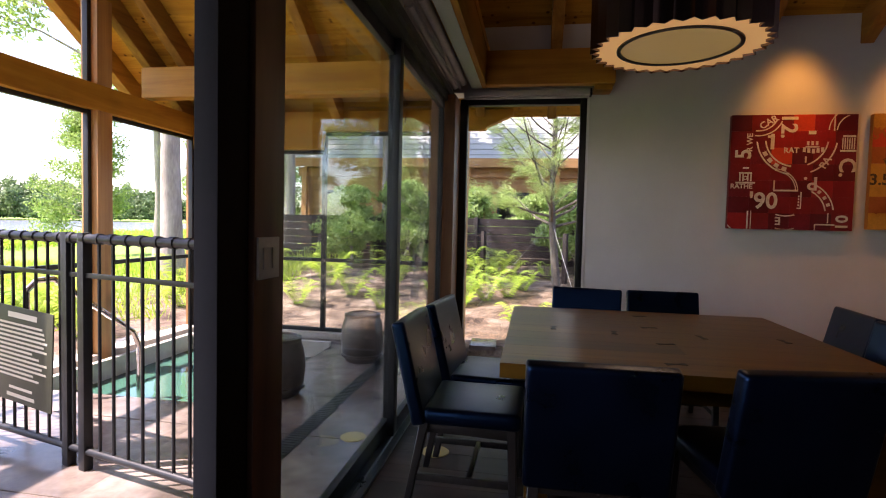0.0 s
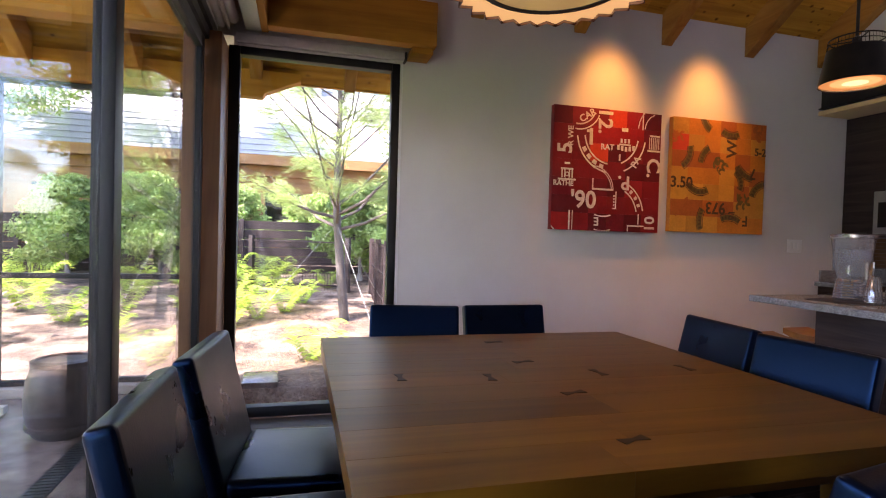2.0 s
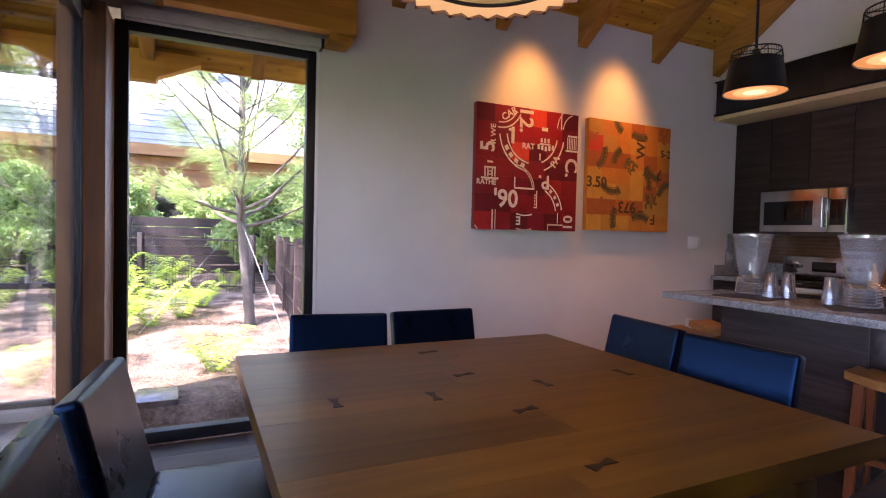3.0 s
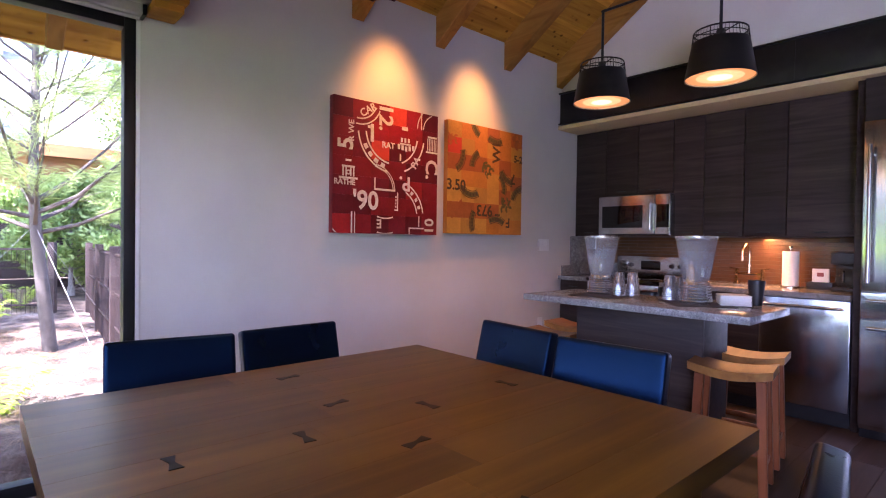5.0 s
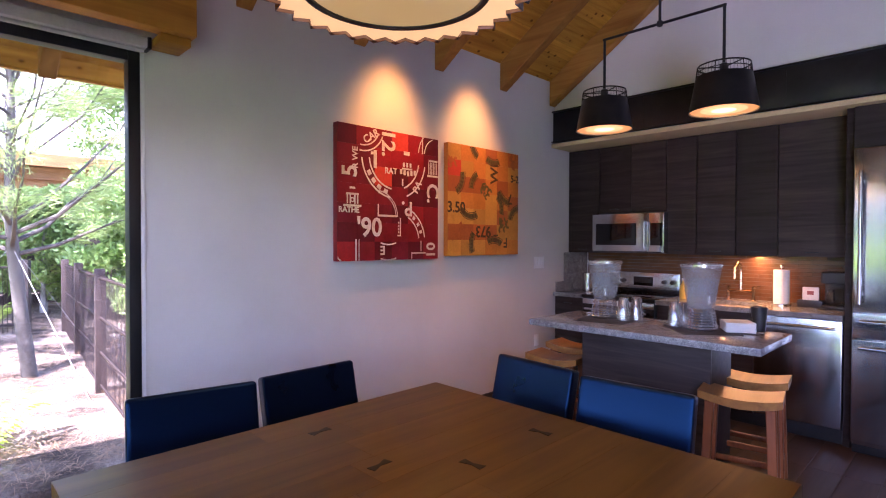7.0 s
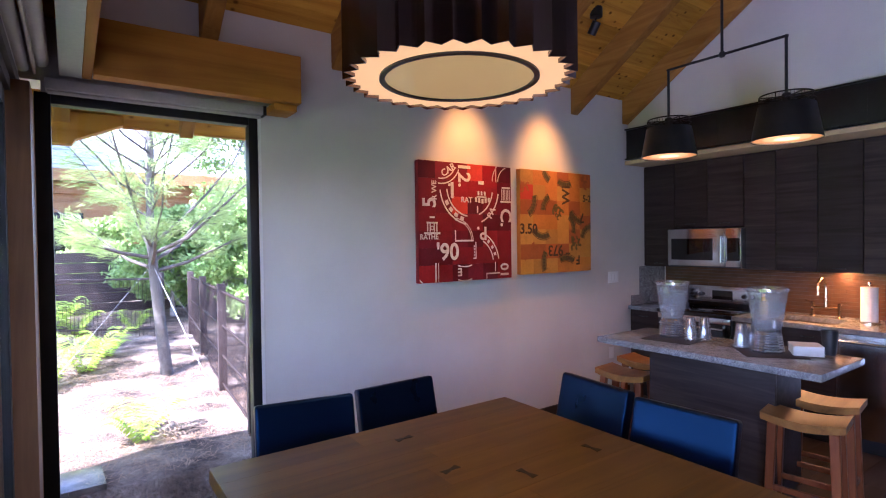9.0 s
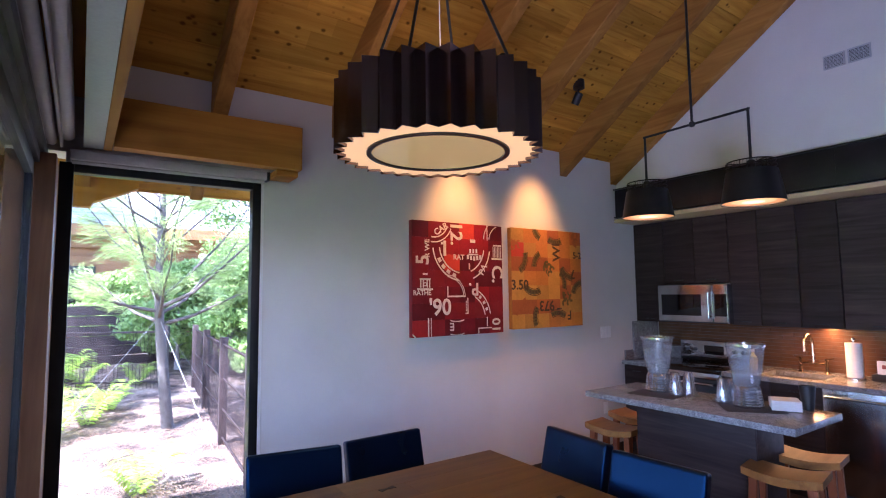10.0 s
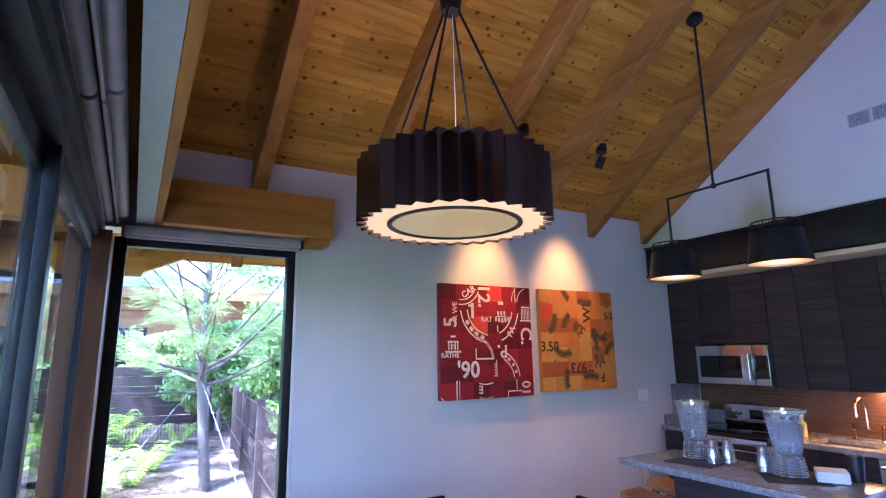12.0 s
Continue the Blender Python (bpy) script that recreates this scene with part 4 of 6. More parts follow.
def dispenser(m):
    d = thing("drink_dispenser", "clear ribbed drink dispenser with frosty ice water", "drink dispenser", m, group="drink dispensers")
    base = [(0.088, 0.0), (0.092, 0.01)]
    for i in range(7):
        z = 0.015 + i * 0.016
        r = 0.092 - 0.002 * i
        base += [(r + 0.003, z), (r - 0.001, z + 0.008)]
    base += [(0.07, 0.135), (0.06, 0.14)]
    part("base", lathe(B(), base, 36), CUP_M, d, "clear ribbed stand")
    part("jar", lathe(B(), [(0.0, 0.142), (0.075, 0.142), (0.088, 0.20), (0.105, 0.32), (0.113, 0.385)], 40), FROST_M, d, "frosty clear jar")
    part("ice_water", lathe(B(), [(0, 0.148), (0.071, 0.148), (0.083, 0.20), (0.099, 0.31), (0, 0.312)], 32), FROST_M, d, "icy water")
    part("lid", lathe(B(), [(0.114, 0.378), (0.121, 0.386), (0.121, 0.402), (0.05, 0.41), (0, 0.412)], 40), CUP_M, d, "clear lid")
    tp = B()
    rod(tp, (-0.085, 0, 0.185), (-0.125, 0, 0.185), 0.011)
    rod(tp, (-0.118, 0, 0.165), (-0.118, 0, 0.215), 0.008)
    part("tap", tp, CUP_M, d, "clear plastic tap")
    return d


dd = dispenser(pose(3.842, -1.221, IZ + 0.005, 0, 0, 30))
copy_thing(dd, pose(3.805, -1.885, IZ + 0.005, 0, 0, 40))


def cup_stack(m, n):
    c = thing("cup_stack", "stack of clear plastic cups turned upside down", "cups", m, group="cup stacks")
    for i in range(n):
        z = i * 0.012
        part("cup", lathe(B(), [(0.046, z), (0.047, z + 0.006), (0.044, z + 0.008), (0.031, z + 0.12), (0.028, z + 0.124), (0, z + 0.124)], 28), CUP_M, c)
    return c


for x, y, n in ((3.79, -1.39, 4), (3.88, -1.44, 4), (3.80, -1.73, 4), (3.90, -1.745, 3)):
    cup_stack(pose(x, y, IZ + 0.0055), n)
nk = thing("napkin_stack", "stack of white paper napkins on the island", "napkins", pose(3.91, -2.06, IZ + 0.0055, 0, 0, 30))
for i in range(14):
    part("napkin", bx(B(), -0.08, -0.08, i * 0.0042, 0.08, 0.08, i * 0.0042 + 0.0036, 0.001, 1), PAPER, nk).matrix_basis = pose(0.002 * ((i * 5) % 3 - 1), 0.002 * ((i * 7) % 3 - 1), 0, 0, 0, ((i * 3) % 5 - 2) * 0.8)
bc = thing("straw_cup", "black plastic cup on the island", "cup", pose(4.01, -2.15, IZ))
part("cup", lathe(B(), [(0, 0.002), (0.033, 0.002), (0.046, 0.15), (0.043, 0.15), (0.031, 0.01)], 28), BLACKPLASTIC, bc)

# ---- lamps ----
NP = 32
ch = thing("chandelier", "pleated bronze drum chandelier with a glowing cream diffuser", "chandelier", pose(CH[0], CH[1], CH[2]))
HH, RO, RI = 0.31, 0.47, 0.425
zig = [(RO if i % 2 else RI, math.pi * i / NP) for i in range(2 * NP)]
for i in range(NP):
    a = [zig[(2 * i + k) % (2 * NP)] for k in range(3)]
    b = B()
    for (r0, t0), (r1, t1) in zip(a, a[1:]):
        q = [b.verts.new((r * math.cos(t), r * math.sin(t), z)) for r, t, z in ((r0, t0, 0), (r1, t1, 0), (r1, t1, HH), (r0, t0, HH))]
        q2 = [b.verts.new((v.co.x * (1 - 0.005 / r0), v.co.y * (1 - 0.005 / r0), v.co.z)) for v in q]
        b.faces.new(q)
        b.faces.new(q2[::-1])
        for k in range(4):
            b.faces.new((q[k], q[(k + 1) % 4], q2[(k + 1) % 4], q2[k]))
    part("pleat", b, PLEAT, ch, smooth=0)
b = B()
rim = [b.verts.new((0.985 * r * math.cos(t), 0.985 * r * math.sin(t), 0.012)) for r, t in zig]
ring = [b.verts.new((0.318 * math.cos(math.pi * i / NP), 0.318 * math.sin(math.pi * i / NP), 0.012)) for i in range(2 * NP)]
for i in range(2 * NP):
    j = (i + 1) % (2 * NP)
    b.faces.new((rim[i], rim[j], ring[j], ring[i]))
part("diffuser", b, DIFFUSER, ch, "glowing cream diffuser ring", smooth=0)
part("lens_ring", lathe(B(), [(0.325, 0.014), (0.325, 0.004), (0.303, 0.004), (0.303, 0.014)], 48), BLACKMETAL, ch, "dark metal ring")
part("lens", lathe(B(), [(0.0, 0.012), (0.302, 0.012), (0.302, 0.016), (0, 0.016)], 48), LENS, ch, "frosted glass lens")
part("top_plate", lathe(B(), [(0.06, HH - 0.02), (0.40, HH - 0.02), (0.40, HH - 0.014), (0.06, HH - 0.014)], 40), BLACKMETAL, ch)
HUB = 1.17
for i in range(4):
    a = math.radians(38 + 90 * i)
    part("hanger_rod", rod(B(), (0.38 * math.cos(a), 0.38 * math.sin(a), HH - 0.015), (0.035 * math.cos(a), 0.035 * math.sin(a), HUB), 0.007, n=8), BLACKMETAL, ch)
part("cable", rod(B(), (0.02, 0.0, HH - 0.015), (0.01, 0, HUB), 0.0025, n=6), WHITE, ch)
part("hub", lathe(B(), [(0, HUB - 0.03), (0.05, HUB - 0.02), (0.06, HUB + 0.05), (0.03, HUB + 0.08), (0, HUB + 0.08)], 24), BLACKMETAL, ch)
part("stem", rod(B(), (0, 0, HUB + 0.08), (0, 0, roof(CH[1]) - CH[2] - 0.003), 0.012), BLACKMETAL, ch)

PZ = 2.225
pl = thing("pendant_light", "two-arm pendant light with black drum shades", "pendant light", pose(3.745, -1.64, 0))
for py in (0.38, -0.38):
    sd = part("shade", lathe(B(), [(0.187, PZ), (0.150, PZ + 0.2047), (0.147, PZ + 0.2047), (0.184, PZ)], 40, (0, py, 0)), MESHSHADE, pl, "black drum shade")
    part("shade_rim", lathe(B(), [(0.139, PZ + 0.2597), (0.143, PZ + 0.2597), (0.143, PZ + 0.2679), (0.139, PZ + 0.2679)], 40, (0, py, 0)), MESHSHADE, sd)
    part("shade_lining", lathe(B(), [(0.182, PZ + 0.0030), (0.146, PZ + 0.1989)], 40, (0, py, 0)), SOFFIT, sd, "pale inner lining")
    part("lamp_diffuser", lathe(B(), [(0, PZ + 0.0100), (0.179, PZ + 0.0100), (0.179, PZ + 0.0160), (0, PZ + 0.0160)], 40, (0, py, 0)), RINGGLOW, sd, "glowing diffuser disc")
    part("halo", lathe(B(), [(0, PZ + 0.006), (0.10, PZ + 0.007), (0.125, PZ + 0.0098), (0, PZ + 0.0099)], 36, (0, py, 0)), HALOGLOW, sd, "bright middle of the diffuser")
    part("bulb", lathe(B(), [(0, PZ + 0.002), (0.045, PZ + 0.003), (0.066, PZ + 0.0058), (0, PZ + 0.0059)], 32, (0, py, 0)), BULBGLOW, sd, "brightest spot over the bulb")
    for k in range(48):
        a = 2 * math.pi * k / 48
        part("cage_wire", rod(B(), (0.149 * math.cos(a), py + 0.149 * math.sin(a), PZ + 0.202), (0.1415 * math.cos(a), py + 0.1415 * math.sin(a), PZ + 0.265), 0.0032 if k % 8 == 0 else 0.0011, n=4, caps=False), MESHSHADE, sd)
    part("cage_ring", lathe(B(), [(0.1435, PZ + 0.2305), (0.1465, PZ + 0.2305), (0.1465, PZ + 0.2352), (0.1435, PZ + 0.2352)], 40, (0, py, 0)), MESHSHADE, sd)
    for k in range(3):
        a = 2 * math.pi * k / 3
        part("spider_arm", rod(B(), (0, py, PZ + 0.2574), (0.141 * math.cos(a), py + 0.141 * math.sin(a), PZ + 0.2632), 0.004, n=6), BLACKMETAL, sd)
    part("socket", lathe(B(), [(0, PZ + 0.1404), (0.024, PZ + 0.1404), (0.024, PZ + 0.2749), (0, PZ + 0.2925)], 16, (0, py, 0)), BLACKMETAL, sd)
    part("drop_rod", rod(B(), (0, py, PZ + 0.2691), (0, py, 2.85), 0.009, n=10), BLACKMETAL, pl)
part("cross_arm", rod(B(), (0, 0.39, 2.845), (0, -0.39, 2.845), 0.009, n=10), BLACKMETAL, pl)
part("joint", lathe(B(), [(0, -0.022), (0.016, -0.016), (0.022, 0), (0.016, 0.016), (0, 0.022)], 14, (0, 0, 2.845)), BLACKMETAL, pl)
part("stem", rod(B(), (0, 0, 2.85), (0, 0, roof(-1.64) - 0.04), 0.009, n=10), BLACKMETAL, pl)
part("canopy", lathe(B(), [(0, -0.04), (0.03, -0.04), (0.065, -0.012), (0.065, 0.03), (0, 0.03)], 24, (0, 0, roof(-1.64) - 0.01)), BLACKMETAL, pl)

for sx in (2.87, 3.76):
    sp2 = thing("spotlight", "small black ceiling spotlight aimed at a painting", "spotlight", pose(sx, -0.62, roof(-0.62)), group="art spotlights")
    part("canopy", lathe(B(), [(0, -0.05), (0.05, -0.045), (0.05, 0.03), (0, 0.03)], 20), BLACKMETAL, sp2)
    part("stem", rod(B(), (0, 0, -0.05), (0, 0.02, -0.10), 0.008, n=8), BLACKMETAL, sp2)
    hd = B()
    lathe(hd, [(0.036, 0), (0.036, 0.10), (0.03, 0.105), (0, 0.105)], 20)
    lathe(hd, [(0.032, 0.0), (0.032, 0.03), (0, 0.03)], 20)
    bmesh.ops.transform(hd, matrix=look((0, 0.05, -0.17), (0, 0.42, -0.72)), verts=hd.verts)
    part("head", hd, BLACKMETAL, sp2)

# air vent on the gable wall
vt = thing("air_vent", "grey metal double air vent on the gable wall", "vent", pose(KX - 0.001, -2.17, 3.46))
for dy in (0.082, -0.082):
    g = B()
    for a in ((-0.012, dy - 0.072, -0.056, 0, dy + 0.072, -0.047), (-0.012, dy - 0.072, 0.047, 0, dy + 0.072, 0.056), (-0.012, dy - 0.072, -0.047, 0, dy - 0.063, 0.047), (-0.012, dy + 0.063, -0.047, 0, dy + 0.072, 0.047)):
        bx(g, *a)
    part("frame", g, VENTGREY, vt)
    part("backing", bx(B(), -0.004, dy - 0.063, -0.047, -0.001, dy + 0.063, 0.047), BLACKPLASTIC, vt)
    for k in range(9):
        part("slat", bx(B(), -0.010, dy - 0.062, -0.041 + k * 0.0105, -0.005, dy + 0.062, -0.036 + k * 0.0105), VENTGREY, vt)
    for k in range(5):
        part("slat", bx(B(), -0.0115, dy - 0.05 + k * 0.025 - 0.001, -0.046, -0.0102, dy - 0.05 + k * 0.025 + 0.001, 0.046), VENTGREY, vt)

# ---- paintings ----
def letters(text, size, m, parent, material, name="lettering"):
    cu = bpy.data.curves.new("letters", "FONT")
    cu.body, cu.size, cu.extrude, cu.align_x, cu.align_y = text, size, 0.0008, "CENTER", "CENTER"
    cu.resolution_u, cu.offset = 3, size * 0.022
    tmp = bpy.data.objects.new("letters", cu)
    me = bpy.data.meshes.new_from_object(tmp)
    bpy.data.objects.remove(tmp)
    me.materials.clear()
    me.materials.append(material)
    ob = new(name, me)
    ob.parent, ob.matrix_basis = parent, m
    return ob


def arc(bm, u, v, r, wd, a0, a1, y=0.0, n=14):
    """A flat ring segment on a canvas; u to the right, v up."""
    q = []
    for i in range(n + 1):
        a = radians(a0 + (a1 - a0) * i / n)
        q.append([bm.verts.new((u + rr * math.cos(a), y, v + rr * math.sin(a))) for rr in (r - wd / 2, r + wd / 2)])
    for a, b in zip(q, q[1:]):
        bm.faces.new((a[0], a[1], b[1], b[0]))


def bar(bm, u0, v0, u1, v1, y=0.0):
    bm.faces.new([bm.verts.new(p) for p in ((u0, y, v0), (u1, y, v0), (u1, y, v1), (u0, y, v1))])


def clip_out(bm, lo_u, lo_v, hi_u, hi_v):
    """Cuts off what reaches past the canvas."""
    for co, no in (((lo_u, 0, 0), (-1, 0, 0)), ((hi_u, 0, 0), (1, 0, 0)), ((0, 0, lo_v), (0, 0, -1)), ((0, 0, hi_v), (0, 0, 1))):
        bmesh.ops.bisect_plane(bm, geom=bm.verts[:] + bm.edges[:] + bm.faces[:], plane_co=co, plane_no=no, clear_outer=True)


def split_parts(name, bm, material, parent, y):
    """Each separate shape of a print becomes a part of its own."""
    bm.verts.ensure_lookup_table()
    left = set(bm.verts)
    while left:
        grp, todo = set(), [left.pop()]
        while todo:
            v = todo.pop()
            grp.add(v)
            for e in v.link_edges:
                o = e.other_vert(v)
                if o in left:
                    left.discard(o)
                    todo.append(o)
        nb, m = B(), {}
        for v in grp:
            m[v] = nb.verts.new(v.co)
        for f in {f for v in grp for f in v.link_faces}:
            nb.faces.new([m[v] for v in f.verts])
        if nb.faces:
            part(name, nb, material, parent, smooth=0).location.y = y
    bm.free()


def painting(label, x0, x1, z0, z1, cols, rows, shades, special):
    p = thing("painting", label, "painting", pose(x0, -0.05, z0))
    W, H = x1 - x0, z1 - z0
    part("canvas", bx(B(), 0, 0.001, 0, W, 0.049, H, 0.006), shades[0], p)
    rnd = random.Random(7 if len(shades) < 6 else 11)
    for i in range(cols):
        for j in range(rows):
            k = special.get((i, j), rnd.randrange(len(shades) - 1))
            part("patch", bx(B(), W * i / cols + 0.0004, -0.002, H * j / rows + 0.0004, W * (i + 1) / cols - 0.0004, 0.0009, H * (j + 1) / rows - 0.0004), shades[k], p, smooth=0)
    return p, W, H


def paint(name, c, d=0.82):
    return surface(name, tuple(v * d for v in c), c, 9, 0.42, relief=0.25, fine=70, wear=0.25)


REDS = [paint("red_deep", (0.24, 0.012, 0.014)), paint("red_dark", (0.13, 0.007, 0.012)), paint("red_mid", (0.36, 0.016, 0.014)), paint("red_wine", (0.19, 0.010, 0.018)), paint("red_bright", (0.68, 0.065, 0.016))]
p, W, H = painting("square red patchwork painting with white letters and numbers", 2.384, 3.326, 1.322, 2.264, 6, 7, REDS, {(3, 6): 4, (2, 4): 4, (4, 5): 2, (0, 6): 1, (0, 1): 1, (5, 6): 1, (3, 5): 2, (2, 5): 2})
INK = surface("white_print", (0.62, 0.55, 0.47), (0.74, 0.68, 0.60), 25, 0.6, relief=0.1, wear=0.4)
for text, u, v, size, rot in (("12.", 0.46, 0.905, 0.17, -90), ("5", 0.11, 0.66, 0.17, 90), ("R WE", 0.155, 0.76, 0.062, 90), ("RATHE", 0.10, 0.375, 0.055, 0), ("'90", 0.285, 0.245, 0.185, 0),
                              ("P.", 0.655, 0.41, 0.15, 180), ("C.", 0.93, 0.545, 0.17, -90), ("10", 0.92, 0.07, 0.125, 90), ("RAT", 0.49, 0.69, 0.062, 0), ("PA", 0.765, 0.585, 0.08, 60), ("CAR", 0.30, 0.935, 0.075, 32), ("E", 0.41, 0.08, 0.09, 180)):
    letters(text, size, pose(u * W, -0.0032, v * H, 90, 0, 0) @ pose(0, 0, 0, 0, 0, rot), p, INK)
motif = []
a = B()
for r in (0.235, 0.30):
    arc(a, 0.53 * W, 0.80 * H, r, 0.012, 186, 262)
    arc(a, 0.53 * W, 0.80 * H, r, 0.012, 292, 352)
for i in range(4):
    arc(a, 0.53 * W, 0.80 * H, 0.268, 0.032, 205 + i * 14, 213 + i * 14, n=3)
motif.append(a)
a = B()
for r in (0.15, 0.19):
    arc(a, 0.22 * W, 1.02 * H, r, 0.010, 262, 338)
motif.append(a)
a = B()
for r in (0.17, 0.185):
    arc(a, 0.36 * W, 0.335 * H, r, 0.007, 0, 88)
bar(a, 0.36 * W, 0.335 * H, 0.56 * W, 0.35 * H)
bar(a, 0.36 * W, 0.335 * H, 0.372 * W, 0.43 * H)
motif.append(a)
a = B()
arc(a, 0.16 * W, 0.17 * H, 0.20, 0.010, 180, 265)
bar(a, 0.155 * W, 0.0, 0.168 * W, 0.16 * H)
bar(a, 0.185 * W, 0.0, 0.192 * W, 0.16 * H)
motif.append(a)
a = B()
for q0, q1, r0, r1 in ((0.05, 0.21, 0.40, 0.415), (0.075, 0.185, 0.485, 0.50), (0.105, 0.155, 0.53, 0.545)):
    bar(a, q0 * W, r0 * H, q1 * W, r1 * H)
for q in (0.08, 0.105, 0.145, 0.17):
    bar(a, q * W, 0.42 * H, (q + 0.012) * W, 0.485 * H)
arc(a, 0.13 * W, 0.45 * H, 0.014, 0.008, 0, 360)
motif.append(a)
a = B()
for k in range(6):
    bar(a, (0.885 + 0.018 * k) * W, 0.70 * H, (0.894 + 0.018 * k) * W, 0.80 * H)
bar(a, 0.87 * W, 0.68 * H, 1.0 * W, 0.695 * H)
bar(a, 0.89 * W, 0.805 * H, 0.99 * W, 0.82 * H)
motif.append(a)
a = B()
for r in (0.13, 0.19):
    arc(a, 0.98 * W, 0.86 * H, r, 0.008, 110, 178)
bar(a, 0.815 * W, 0.86 * H, 0.825 * W, 1.0 * H)
motif.append(a)
a = B()
for r in (0.21, 0.27):
    arc(a, 0.56 * W, 0.14 * H, r, 0.011, 8, 62)
for k in range(3):
    arc(a, 0.56 * W, 0.14 * H, 0.24, 0.028, 16 + 15 * k, 22 + 15 * k, n=3)
motif.append(a)
a = B()
for z in (0.025, 0.145):
    arc(a, 0.465 * W, (z + 0.22) * H, 0.23, 0.010, 252, 288)
bar(a, 0.70 * W, 0.0, 0.71 * W, 0.05 * H)
bar(a, 0.70 * W, 0.045 * H, 0.86 * W, 0.056 * H)
bar(a, 0.80 * W, 0.065 * H, 0.81 * W, 0.15 * H)
motif.append(a)
a = B()
bar(a, 0.58 * W, 0.19 * H, 0.59 * W, 0.33 * H)
bar(a, 0.555 * W, 0.185 * H, 0.59 * W, 0.195 * H)
for k in range(4):
    bar(a, 0.562 * W, (0.21 + 0.025 * k) * H, 0.574 * W, (0.225 + 0.025 * k) * H)
bar(a, 0.60 * W, 0.715 * H, 0.71 * W, 0.728 * H)
for k in range(3):
    bar(a, (0.61 + 0.035 * k) * W, 0.735 * H, (0.63 + 0.035 * k) * W, 0.77 * H)
bar(a, 0.62 * W, 0.83 * H, 0.68 * W, 0.86 * H)
motif.append(a)
a = B()
bar(a, 0.322 * W, 0.700 * H, 0.352 * W, 0.835 * H)
bar(a, 0.296 * W, 0.800 * H, 0.321 * W, 0.822 * H)
bar(a, 0.60 * W, 0.585 * H, 0.615 * W, 0.64 * H)
for k in range(5):
    bar(a, (0.58 + 0.036 * k) * W, (0.665 + 0.006 * abs(k - 2)) * H, (0.604 + 0.036 * k) * W, (0.705 + 0.006 * abs(k - 2)) * H)
motif.append(a)
for a in motif:
    clip_out(a, 0.002, 0.002, W - 0.002, H - 0.002)
    split_parts("printed_mark", a, INK, p, -0.0035)

ORNG = [paint("orange_mid", (0.55, 0.20, 0.018)), paint("orange_ochre", (0.50, 0.24, 0.03)), paint("orange_deep", (0.52, 0.135, 0.014)), paint("orange_gold", (0.62, 0.30, 0.035)), paint("orange_rust", (0.40, 0.11, 0.02)), paint("orange_amber", (0.60, 0.22, 0.02)), paint("orange_red", (0.58, 0.06, 0.02))]
p, W, H = painting("square orange patchwork painting with dark lettering", 3.437, 4.367, 1.339, 2.266, 6, 7, ORNG, {(0, 5): 6, (3, 5): 3})
DARKINK = surface("dark_print", (0.05, 0.028, 0.014), (0.10, 0.05, 0.025), 25, 0.6, relief=0.1, wear=0.4)
OLIVE = surface("olive_print", (0.10, 0.075, 0.022), (0.16, 0.11, 0.035), 25, 0.6, relief=0.1, wear=0.4)
for text, u, v, size, rot in (("WI", 0.63, 0.775, 0.14, 90), ("5-2", 0.94, 0.745, 0.09, 0), ("3.50", 0.105, 0.43, 0.125, 0), ("973", 0.47, 0.225, 0.135, 180), ("16", 0.645, 0.165, 0.085, -90), ("7", 0.865, 0.55, 0.13, 180), ("F", 0.80, 0.12, 0.12, 180)):
    letters(text, size, pose(u * W, -0.0032, v * H, 90, 0, 0) @ pose(0, 0, 0, 0, 0, rot), p, DARKINK)
for u, v, r, a0, a1 in ((0.02, 0.72, 0.155, -60, 12), (0.47, 1.05, 0.15, 190, 240), (0.62, 1.06, 0.17, 235, 295), (0.30, 0.52, 0.15, 215, 300), (0.47, 0.60, 0.16, 120, 175), (0.60, 0.44, 0.13, -20, 60), (0.88, 0.72, 0.20, 210, 265), (1.02, 0.30, 0.15, 95, 165), (0.52, 0.10, 0.20, 150, 200), (0.62, -0.06, 0.19, 55, 115)):
    a = B()
    arc(a, u * W, v * H, r, 0.045, a0, a1)
    clip_out(a, 0.002, 0.002, W - 0.002, H - 0.002)
    part("printed_band", a, OLIVE, p, smooth=0).location.y = -0.0030
    a = B()
    for rr in (r - 0.03, r + 0.03):
        arc(a, u * W, v * H, rr, 0.006, a0, a1)
    for k in range(6):
        arc(a, u * W, v * H, r, 0.022, a0 + (a1 - a0) * (k + 0.2) / 6, a0 + (a1 - a0) * (k + 0.6) / 6, n=3)
    clip_out(a, 0.002, 0.002, W - 0.002, H - 0.002)
    split_parts("printed_line", a, DARKINK, p, -0.0042)
for k, (u, v) in enumerate(((0.06, 0.82), (0.52, 0.60), (0.12, 0.22), (0.78, 0.30), (0.93, 0.93))):
    rnd = random.Random(k)
    a = B()
    for i in range(7):
        uu, vv, r = u * W + rnd.uniform(-0.05, 0.05), v * H + rnd.uniform(-0.055, 0.055), rnd.uniform(0.012, 0.03)
        arc(a, uu, vv, r, r * 0.9, rnd.uniform(0, 180), rnd.uniform(200, 360), y=-0.00025 * i)
    clip_out(a, 0.002, 0.002, W - 0.002, H - 0.002)
    split_parts("worn_print", a, OLIVE if k % 2 else ORNG[4], p, -0.0026)

